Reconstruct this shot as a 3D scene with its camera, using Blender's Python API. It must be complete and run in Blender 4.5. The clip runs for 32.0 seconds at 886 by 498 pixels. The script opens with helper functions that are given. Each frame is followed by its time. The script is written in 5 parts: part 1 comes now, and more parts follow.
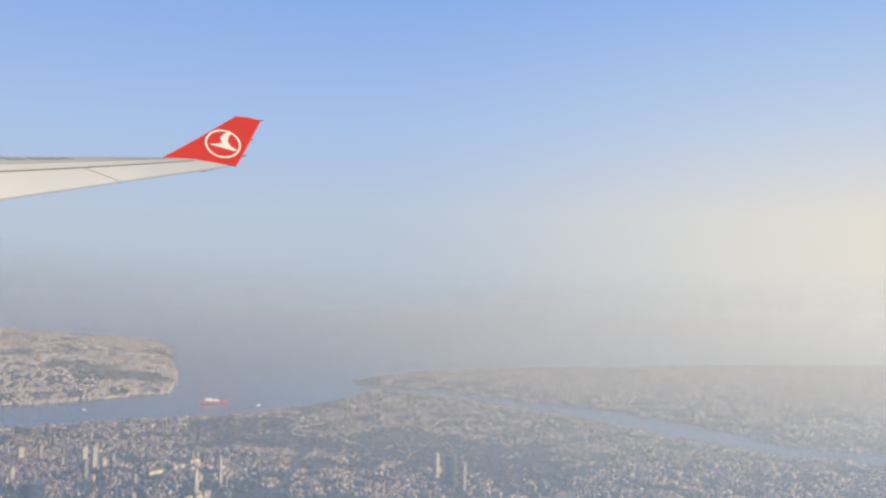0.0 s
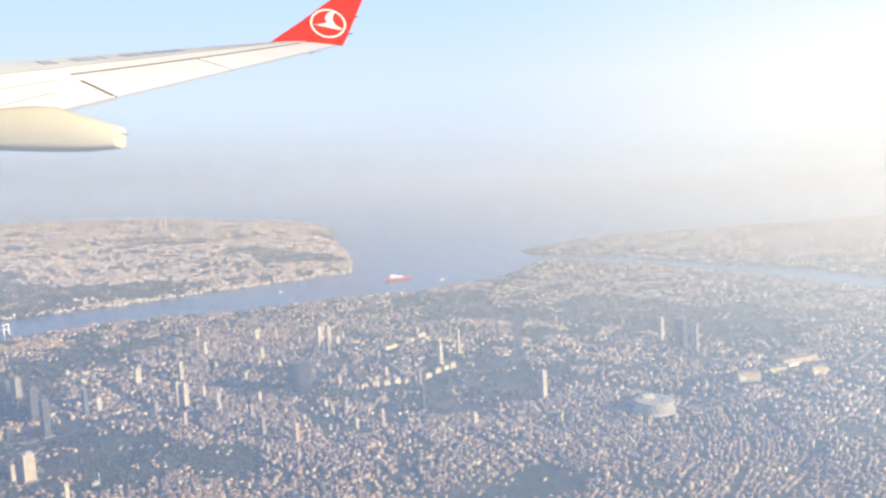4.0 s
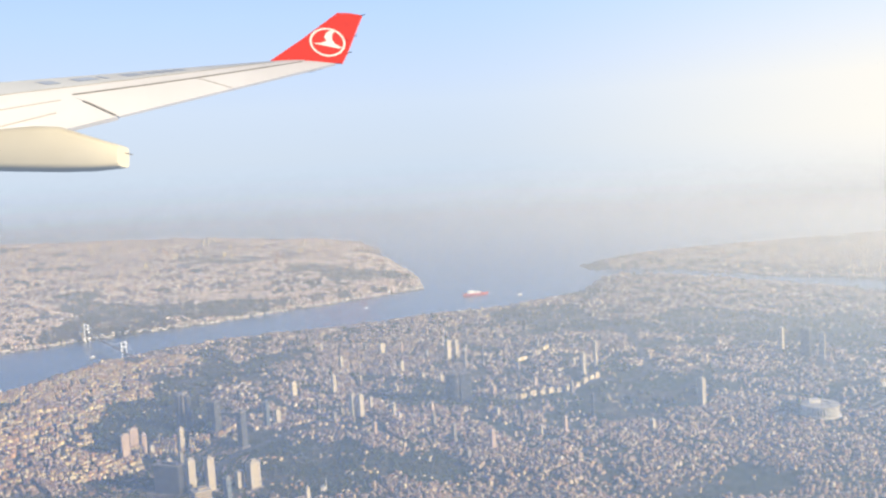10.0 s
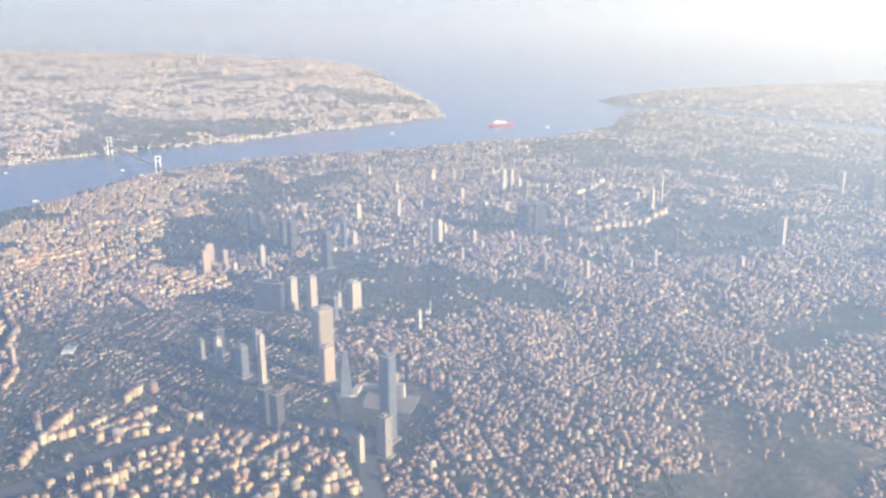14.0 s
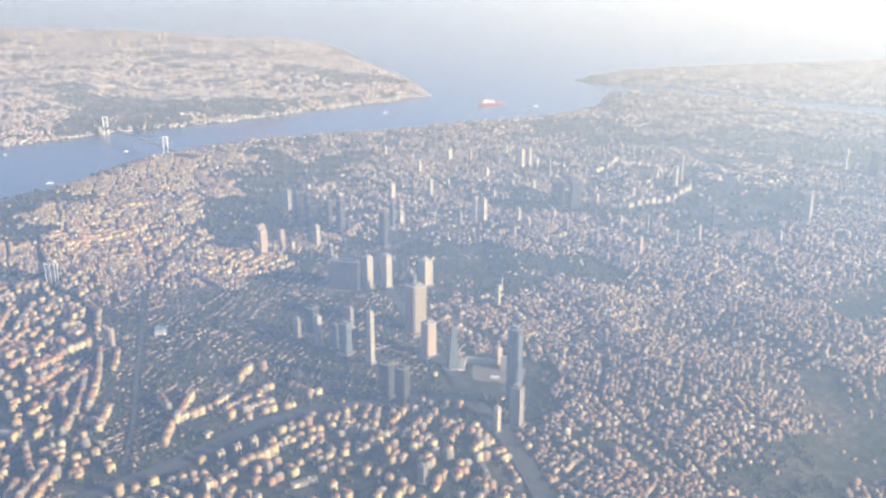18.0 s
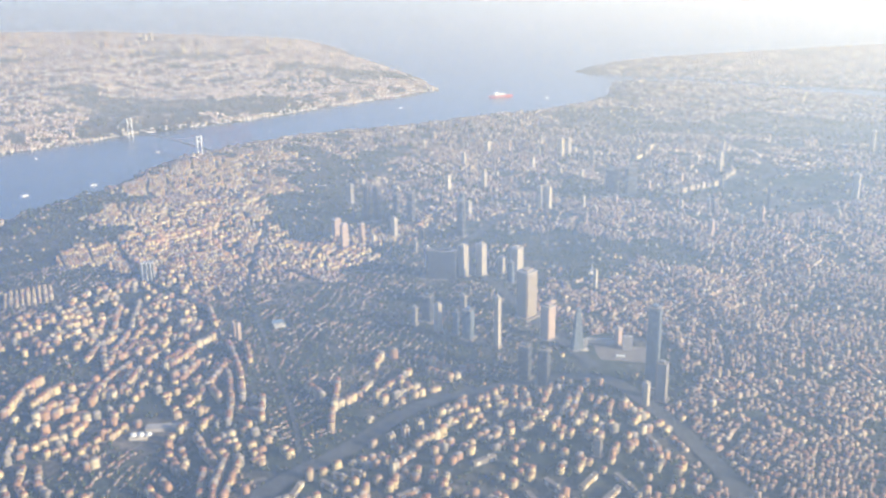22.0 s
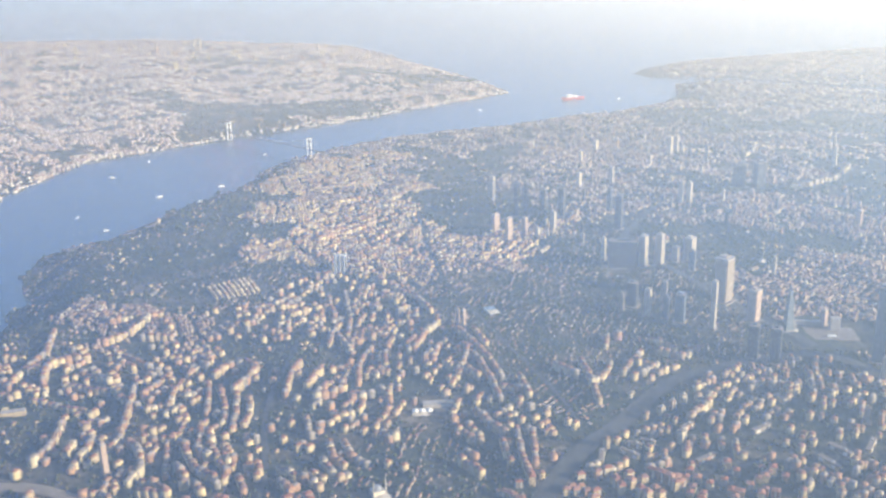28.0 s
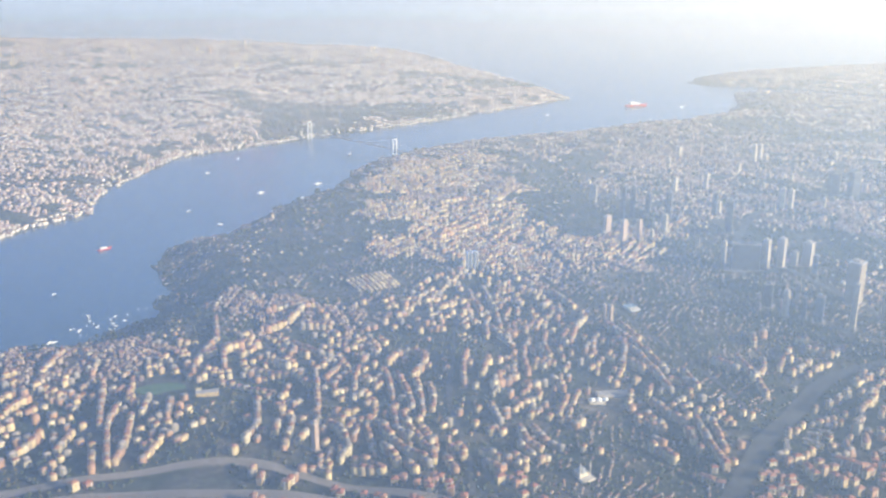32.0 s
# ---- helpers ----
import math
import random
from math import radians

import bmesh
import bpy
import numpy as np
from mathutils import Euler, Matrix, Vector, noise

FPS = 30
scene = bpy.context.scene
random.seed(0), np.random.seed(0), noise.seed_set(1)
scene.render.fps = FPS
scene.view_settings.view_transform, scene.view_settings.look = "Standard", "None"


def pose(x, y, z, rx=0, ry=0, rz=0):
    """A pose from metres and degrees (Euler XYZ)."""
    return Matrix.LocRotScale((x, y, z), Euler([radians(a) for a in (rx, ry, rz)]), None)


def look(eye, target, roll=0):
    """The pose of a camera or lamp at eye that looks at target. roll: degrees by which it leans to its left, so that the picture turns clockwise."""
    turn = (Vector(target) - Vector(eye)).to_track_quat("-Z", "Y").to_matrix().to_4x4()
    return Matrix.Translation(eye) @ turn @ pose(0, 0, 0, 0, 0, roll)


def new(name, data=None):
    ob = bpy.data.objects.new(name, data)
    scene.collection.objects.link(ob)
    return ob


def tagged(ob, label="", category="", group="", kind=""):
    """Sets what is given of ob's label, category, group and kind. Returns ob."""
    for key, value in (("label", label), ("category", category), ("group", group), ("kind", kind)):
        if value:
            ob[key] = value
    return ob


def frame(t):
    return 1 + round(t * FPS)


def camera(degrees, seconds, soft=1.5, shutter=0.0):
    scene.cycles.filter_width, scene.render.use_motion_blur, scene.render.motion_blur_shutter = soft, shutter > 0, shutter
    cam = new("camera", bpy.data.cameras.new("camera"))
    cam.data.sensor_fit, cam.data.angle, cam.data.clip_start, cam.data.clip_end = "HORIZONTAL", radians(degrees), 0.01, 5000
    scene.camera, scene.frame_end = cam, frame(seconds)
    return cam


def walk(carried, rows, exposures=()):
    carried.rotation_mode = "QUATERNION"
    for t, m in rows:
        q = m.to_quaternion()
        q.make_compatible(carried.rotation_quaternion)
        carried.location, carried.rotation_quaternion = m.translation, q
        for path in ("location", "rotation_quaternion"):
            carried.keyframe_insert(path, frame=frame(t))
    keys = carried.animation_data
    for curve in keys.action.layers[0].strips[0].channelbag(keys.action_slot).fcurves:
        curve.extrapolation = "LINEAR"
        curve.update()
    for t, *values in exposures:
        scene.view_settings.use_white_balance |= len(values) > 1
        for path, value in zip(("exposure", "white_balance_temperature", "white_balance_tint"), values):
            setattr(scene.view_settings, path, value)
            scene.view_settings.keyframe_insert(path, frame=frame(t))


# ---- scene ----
cam = camera(50.1, 32.0, soft=2.35)
METRES, EYE, TILT, LEAN, TURN = 474.8, 129.1, -1.004, -2.076, 0.0
ROWS = [
    (0.0, 0.0, 0.0, 0.0, 0.04, 1.81, 1.14),
    (0.5, -0.0174, 0.0029, 0.0006, 1.08, 1.37, 1.42),
    (1.0, -0.0387, 0.0097, 0.0017, 2.88, 0.03, 2.27),
    (1.5, -0.0569, 0.0155, -0.0001, 5.28, -1.92, 3.47),
    (2.0, -0.0732, 0.0146, -0.0018, 7.2, -4.0, 4.6),
    (2.5, -0.0874, 0.0067, 0.0028, 8.04, -5.57, 5.51),
    (3.0, -0.1027, -0.0003, 0.005, 7.68, -5.89, 5.5),
    (3.5, -0.1187, -0.0072, 0.0076, 6.83, -5.84, 5.06),
    (5.5, -0.1795, -0.0359, 0.0167, 5.03, -5.52, 5.29),
    (6.0, -0.1925, -0.0431, 0.0189, 4.98, -5.45, 5.47),
    (6.5, -0.2066, -0.0503, 0.0209, 4.97, -5.38, 5.57),
    (7.0, -0.2213, -0.0576, 0.0228, 4.95, -5.34, 5.6),
    (7.5, -0.2356, -0.0644, 0.0248, 4.94, -5.32, 5.64),
    (8.0, -0.2497, -0.071, 0.0276, 4.93, -5.37, 5.62),
    (8.5, -0.2643, -0.0783, 0.0303, 4.91, -5.4, 5.57),
    (9.0, -0.2794, -0.0852, 0.0329, 4.85, -5.42, 5.5),
    (9.5, -0.2954, -0.0888, 0.0328, 4.87, -5.21, 5.43),
    (10.0, -0.3119, -0.0842, 0.032, 5.09, -4.86, 5.36),
    (10.5, -0.3287, -0.0784, 0.0313, 5.25, -4.51, 5.25),
    (11.0, -0.3462, -0.072, 0.0309, 5.34, -4.18, 5.01),
    (11.5, -0.3642, -0.0687, 0.0296, 5.28, -4.36, 4.71),
    (12.0, -0.3808, -0.0645, 0.0282, 5.08, -6.6, 4.23),
    (12.5, -0.3951, -0.0631, 0.03, 4.73, -9.79, 3.85),
    (13.0, -0.4098, -0.0634, 0.0299, 4.28, -12.24, 3.31),
    (13.5, -0.4248, -0.0655, 0.0302, 3.76, -14.02, 2.83),
    (14.0, -0.4403, -0.0678, 0.0302, 3.13, -15.12, 2.37),
    (14.5, -0.456, -0.0691, 0.0318, 2.52, -15.67, 1.95),
    (16.5, -0.5139, -0.0828, 0.037, 0.25, -16.32, 1.51),
    (17.0, -0.5284, -0.0852, 0.0376, -0.23, -16.4, 1.67),
    (17.5, -0.5432, -0.0876, 0.0382, -0.67, -16.47, 1.76),
    (18.0, -0.5577, -0.0889, 0.0386, -1.07, -16.54, 1.9),
    (18.5, -0.5724, -0.0904, 0.0391, -1.46, -16.6, 2.02),
    (19.0, -0.5867, -0.0919, 0.0398, -1.84, -16.68, 2.17),
    (19.5, -0.6017, -0.0939, 0.0403, -2.24, -16.74, 2.29),
    (20.0, -0.6158, -0.0958, 0.0412, -2.62, -16.82, 2.5),
    (20.5, -0.6308, -0.0976, 0.0414, -3.01, -16.86, 2.61),
    (21.0, -0.6452, -0.0993, 0.0418, -3.38, -16.9, 2.74),
    (21.5, -0.6596, -0.1016, 0.0426, -3.75, -16.95, 2.81),
    (22.0, -0.6742, -0.1038, 0.043, -4.01, -16.93, 2.86),
    (22.5, -0.6884, -0.1059, 0.0435, -4.21, -16.92, 2.95),
    (23.0, -0.703, -0.1076, 0.0441, -4.36, -16.91, 3.03),
    (23.5, -0.7173, -0.1102, 0.0446, -4.43, -16.88, 3.14),
    (24.0, -0.7305, -0.1118, 0.0453, -4.48, -16.88, 3.26),
    (24.5, -0.7448, -0.114, 0.0456, -4.53, -16.83, 3.38),
    (25.0, -0.7592, -0.1156, 0.0459, -4.57, -16.78, 3.47),
    (25.5, -0.7731, -0.1178, 0.0463, -4.59, -16.75, 3.57),
    (27.5, -0.8309, -0.1267, 0.0488, -4.69, -16.68, 3.43),
    (28.0, -0.8453, -0.1293, 0.0497, -4.62, -16.58, 3.29),
    (28.5, -0.8595, -0.1315, 0.0505, -4.54, -16.46, 3.12),
    (29.0, -0.8737, -0.1339, 0.0514, -4.45, -16.36, 2.96),
    (29.5, -0.8879, -0.1363, 0.0521, -4.35, -16.25, 2.81),
    (30.0, -0.9024, -0.1392, 0.0532, -4.27, -16.19, 2.65),
    (30.5, -0.9167, -0.1419, 0.0539, -4.18, -16.15, 2.52),
    (31.0, -0.931, -0.1445, 0.055, -4.07, -16.16, 2.4),
    (31.5, -0.9452, -0.1476, 0.0562, -3.95, -16.2, 2.28),
    (32.0, -0.9592, -0.1505, 0.0575, -3.82, -16.28, 2.21),
]
EXPOSURES = [(t, e + 0.263, k, g) for t, e, k, g in (
    (0.0, 0.24, 5800, 10.0), (1.0, 0.32, 5820, 10.2), (2.0, 0.93, 5840, 10.4), (3.0, 1.12, 5850, 10.5), (3.5, 1.0, 5850, 10.5), (5.5, 0.76, 5850, 10.5), (9.0, 0.72, 5840, 10.4),
    (12.0, 0.70, 5830, 10.4), (14.0, 0.95, 5800, 10.4), (18.0, 0.90, 5720, 9.9), (25.0, 0.84, 5600, 9.6), (32.0, 0.80, 5500, 9.1))]
WING_TURN, WING_SHIFT = Vector((0.01574, 0.00487, -0.00771)), Vector((-39.4, -56.2, -32.5))
SKY_STRENGTH, SUN_POWER, AIR_STRENGTH = 0.09, 5.0, 5.0 / 6.0
HAZE = [(-0.5, (0.20, 0.26, 0.35)), (-0.25, (0.27, 0.32, 0.40)), (-0.08, (0.37, 0.42, 0.46)), (0.0, (0.43, 0.46, 0.48)), (0.05, (0.44, 0.48, 0.52)), (0.14, (0.36, 0.45, 0.60)), (0.28, (0.23, 0.35, 0.61))]
HAZE_SUNWARD = [(-0.5, (0.26, 0.29, 0.34)), (-0.25, (0.42, 0.44, 0.46)), (-0.08, (0.60, 0.56, 0.50)), (0.0, (0.70, 0.62, 0.49)), (0.05, (0.70, 0.62, 0.49)), (0.14, (0.50, 0.54, 0.58)), (0.28, (0.27, 0.40, 0.64))]
HAZE_LENGTH, HAZE_OFFSET = 1180.0, 200.0
# Tints of the sheets that stand in for haze; near bluer, far greyer.
BANK_COLOUR, BANK_WEST = (0.56, 0.57, 0.565), (0.56, 0.61, 0.72)
VEIL_NEAR, VEIL_FAR = (0.20, 0.352, 0.825), (0.305, 0.343, 0.475)
GLOW_NEAR, GLOW_FAR = (0.53, 0.67, 0.905), (0.565, 0.608, 0.705)
from collections import defaultdict

# ---- the flight: camera rows, metres at one tenth of true size ----
BASE = pose(0, 0, EYE, TILT, LEAN, TURN)


def eye_pose(x, y, z, yaw, pitch, roll):
    return BASE @ pose(METRES * x, METRES * y, METRES * z, 90 + pitch, roll, yaw)


walk(cam, [(t, eye_pose(*r)) for t, *r in ROWS], exposures=EXPOSURES)

# ---- light ----
SUN_TO = Vector((0.86, -0.38, 0.28)).normalized()
world = bpy.data.worlds.new("hazy_evening_sky")
scene.world = world
world.use_nodes = True
wn, wl = world.node_tree.nodes, world.node_tree.links
wn.clear()


def wmath(op, a, b=None, clamp=False):
    n = wn.new("ShaderNodeMath")
    n.operation, n.use_clamp = op, clamp
    for i, v in enumerate((a, b)):
        if v is None:
            continue
        if isinstance(v, (int, float)):
            n.inputs[i].default_value = v
        else:
            wl.new(v, n.inputs[i])
    return n.outputs[0]


def wmix(f, a, b):
    n = wn.new("ShaderNodeMix")
    n.data_type = "RGBA"
    wl.new(f, n.inputs[0])
    for v, s in ((a, n.inputs[6]), (b, n.inputs[7])):
        if isinstance(v, tuple):
            s.default_value = (*v, 1)
        else:
            wl.new(v, s)
    return n.outputs[2]


tc = wn.new("ShaderNodeTexCoord")
sep = wn.new("ShaderNodeSeparateXYZ")
wl.new(tc.outputs["Generated"], sep.inputs[0])
dx, dy, dz = sep.outputs
sky = wn.new("ShaderNodeTexSky")
sky.sky_type, sky.sun_disc = "NISHITA", False
sky.sun_elevation = math.asin(SUN_TO.z)
sky.sun_rotation = math.atan2(SUN_TO.x, SUN_TO.y)
sky.air_density, sky.dust_density, sky.ozone_density = 1.0, 2.5, 1.5
skys = wn.new("ShaderNodeVectorMath")
skys.operation = "SCALE"
wl.new(sky.outputs[0], skys.inputs[0])
skys.inputs[3].default_value = SKY_STRENGTH
# the haze: pale and warm towards the sun, blue-grey away from it, thickest at the horizon
ramp = wn.new("ShaderNodeValToRGB")
wl.new(wmath("ADD", wmath("MULTIPLY", dz, 1.0), 0.5), ramp.inputs[0])
while len(ramp.color_ramp.elements) < len(HAZE):
    ramp.color_ramp.elements.new(0.5)
for el, (z, colour) in zip(ramp.color_ramp.elements, HAZE):
    el.position, el.color = 0.5 + z, (*colour, 1)
ramp2 = wn.new("ShaderNodeValToRGB")
wl.new(wmath("ADD", wmath("MULTIPLY", dz, 1.0), 0.5), ramp2.inputs[0])
while len(ramp2.color_ramp.elements) < len(HAZE_SUNWARD):
    ramp2.color_ramp.elements.new(0.5)
for el, (z, colour) in zip(ramp2.color_ramp.elements, HAZE_SUNWARD):
    el.position, el.color = 0.5 + z, (*colour, 1)
side = wn.new("ShaderNodeMapRange")
side.interpolation_type = "SMOOTHSTEP"
side.inputs[1].default_value, side.inputs[2].default_value = -0.12, 0.5
wl.new(dx, side.inputs[0])
haze_colour = wmix(side.outputs[0], ramp.outputs[0], ramp2.outputs[0])
cover = wn.new("ShaderNodeMapRange")
cover.interpolation_type = "SMOOTHSTEP"
cover.inputs[1].default_value, cover.inputs[2].default_value = 0.25, 0.6
cover.inputs[3].default_value, cover.inputs[4].default_value = 1.0, 0.0
wl.new(dz, cover.inputs[0])
bg = wn.new("ShaderNodeBackground")
bg.inputs[1].default_value = AIR_STRENGTH
wl.new(wmix(cover.outputs[0], skys.outputs[0], haze_colour), bg.inputs[0])
wout = wn.new("ShaderNodeOutputWorld")
wl.new(bg.outputs[0], wout.inputs[0])

sun = new("sun", bpy.data.lights.new("sun", "SUN"))
sun.data.energy, sun.data.angle, sun.data.color = SUN_POWER, radians(0.8), (1.0, 0.78, 0.44)
sun.matrix_world = look(SUN_TO * 400, (0, 0, 0))

# ---- materials ----
PATH_A, PATH_B = Vector((0.0, 0.0)), Vector((-456.2, -71.0))
PATH_DIR = (PATH_B - PATH_A).normalized()
VEIL_GAP, VEIL_LAYERS = 100.0, 4


class Nodes:
    """Short hand for arithmetic in a node tree."""

    def __init__(self, tree):
        self.n, self.l = tree.nodes, tree.links

    def m(self, op, a, b=0.0, clamp=False):
        k = self.n.new("ShaderNodeMath")
        k.operation, k.use_clamp = op, clamp
        for i, v in enumerate((a, b)):
            if isinstance(v, (int, float)):
                k.inputs[i].default_value = v
            else:
                self.l.new(v, k.inputs[i])
        return k.outputs[0]

    def step(self, v, lo, hi, a=0.0, b=1.0):
        k = self.n.new("ShaderNodeMapRange")
        k.interpolation_type = "SMOOTHSTEP"
        for i, x in enumerate((lo, hi, a, b)):
            k.inputs[i + 1].default_value = x
        self.l.new(v, k.inputs[0])
        return k.outputs[0]


def open_sea_group():
    """Haze painted as transparency: far out the sea dissolves into the sky colour behind."""
    g = bpy.data.node_groups.new("far_dissolve", "ShaderNodeTree")
    g.interface.new_socket("Shader", in_out="INPUT", socket_type="NodeSocketShader")
    g.interface.new_socket("Shader", in_out="OUTPUT", socket_type="NodeSocketShader")
    k = Nodes(g)
    gi, go = k.n.new("NodeGroupInput"), k.n.new("NodeGroupOutput")
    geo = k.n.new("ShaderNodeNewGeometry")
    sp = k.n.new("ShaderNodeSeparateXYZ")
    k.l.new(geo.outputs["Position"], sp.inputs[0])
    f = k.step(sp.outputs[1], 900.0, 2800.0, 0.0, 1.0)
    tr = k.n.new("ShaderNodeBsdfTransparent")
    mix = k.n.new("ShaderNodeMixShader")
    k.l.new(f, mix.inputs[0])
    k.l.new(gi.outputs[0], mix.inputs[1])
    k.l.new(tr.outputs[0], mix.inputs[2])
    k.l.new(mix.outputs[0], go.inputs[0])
    return g


FAR = open_sea_group()


def veil_material():
    """Haze painted into a sheet's opacity and tint, stronger the flatter the way down."""
    mat = bpy.data.materials.new("painted_haze")
    mat.use_nodes = True
    k = Nodes(mat.node_tree)
    k.n.clear()
    geo = k.n.new("ShaderNodeNewGeometry")
    sp = k.n.new("ShaderNodeSeparateXYZ")
    k.l.new(geo.outputs["Position"], sp.inputs[0])
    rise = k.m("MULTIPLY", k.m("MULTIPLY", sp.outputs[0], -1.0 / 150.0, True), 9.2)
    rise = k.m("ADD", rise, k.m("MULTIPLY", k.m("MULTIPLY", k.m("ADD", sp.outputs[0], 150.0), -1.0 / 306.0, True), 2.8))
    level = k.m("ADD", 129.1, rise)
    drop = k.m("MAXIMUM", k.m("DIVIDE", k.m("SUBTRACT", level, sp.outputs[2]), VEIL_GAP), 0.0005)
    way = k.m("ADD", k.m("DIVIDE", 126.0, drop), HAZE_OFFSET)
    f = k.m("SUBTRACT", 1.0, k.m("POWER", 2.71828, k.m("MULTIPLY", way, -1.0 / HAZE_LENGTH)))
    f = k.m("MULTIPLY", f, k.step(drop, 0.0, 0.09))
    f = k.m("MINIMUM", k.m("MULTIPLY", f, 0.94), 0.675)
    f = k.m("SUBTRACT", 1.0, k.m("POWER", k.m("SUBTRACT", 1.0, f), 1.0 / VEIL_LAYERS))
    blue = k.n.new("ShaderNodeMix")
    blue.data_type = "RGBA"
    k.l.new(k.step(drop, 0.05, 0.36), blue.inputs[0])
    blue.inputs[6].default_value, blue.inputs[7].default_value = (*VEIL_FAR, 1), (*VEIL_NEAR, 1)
    df = k.n.new("ShaderNodeBsdfDiffuse")
    k.l.new(blue.outputs[2], df.inputs[0])
    tl = k.n.new("ShaderNodeBsdfTranslucent")
    k.l.new(blue.outputs[2], tl.inputs[0])
    both = k.n.new("ShaderNodeMixShader")
    both.inputs[0].default_value = 0.3
    k.l.new(df.outputs[0], both.inputs[1])
    k.l.new(tl.outputs[0], both.inputs[2])
    # A rough gloss brightens the sheet sunward, standing in for scattered sunlight.
    glow = k.n.new("ShaderNodeBsdfGlossy")
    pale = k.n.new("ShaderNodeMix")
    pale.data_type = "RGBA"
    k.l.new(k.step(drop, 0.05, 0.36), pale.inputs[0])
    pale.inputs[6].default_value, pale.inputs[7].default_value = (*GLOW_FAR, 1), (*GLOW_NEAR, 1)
    k.l.new(pale.outputs[2], glow.inputs["Color"])
    glow.inputs["Roughness"].default_value = 0.70
    scatter_ = k.n.new("ShaderNodeMixShader")
    scatter_.inputs[0].default_value = 0.66
    k.l.new(both.outputs[0], scatter_.inputs[1])
    k.l.new(glow.outputs[0], scatter_.inputs[2])
    tr = k.n.new("ShaderNodeBsdfTransparent")
    mix = k.n.new("ShaderNodeMixShader")
    k.l.new(f, mix.inputs[0])
    k.l.new(tr.outputs[0], mix.inputs[1])
    k.l.new(scatter_.outputs[0], mix.inputs[2])
    out = k.n.new("ShaderNodeOutputMaterial")
    k.l.new(mix.outputs[0], out.inputs[0])
    return mat


M_VEIL = veil_material()


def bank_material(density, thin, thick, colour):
    """Haze painted as sheet opacity, thinning towards the ground, upwards and to one side."""
    mat = bpy.data.materials.new("painted_haze_bank")
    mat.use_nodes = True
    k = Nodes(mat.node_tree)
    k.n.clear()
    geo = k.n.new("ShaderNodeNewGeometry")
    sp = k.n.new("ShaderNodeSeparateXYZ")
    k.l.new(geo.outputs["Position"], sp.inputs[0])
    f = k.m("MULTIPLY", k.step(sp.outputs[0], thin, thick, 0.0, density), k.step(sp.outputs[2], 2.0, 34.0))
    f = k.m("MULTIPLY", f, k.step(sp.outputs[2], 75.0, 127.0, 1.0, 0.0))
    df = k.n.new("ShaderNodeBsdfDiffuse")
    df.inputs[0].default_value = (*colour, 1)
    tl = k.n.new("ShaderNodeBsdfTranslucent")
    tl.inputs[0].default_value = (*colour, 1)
    both = k.n.new("ShaderNodeMixShader")
    both.inputs[0].default_value = 0.5
    k.l.new(df.outputs[0], both.inputs[1])
    k.l.new(tl.outputs[0], both.inputs[2])
    tr = k.n.new("ShaderNodeBsdfTransparent")
    mix = k.n.new("ShaderNodeMixShader")
    k.l.new(f, mix.inputs[0])
    k.l.new(tr.outputs[0], mix.inputs[1])
    k.l.new(both.outputs[0], mix.inputs[2])
    out = k.n.new("ShaderNodeOutputMaterial")
    k.l.new(mix.outputs[0], out.inputs[0])
    return mat



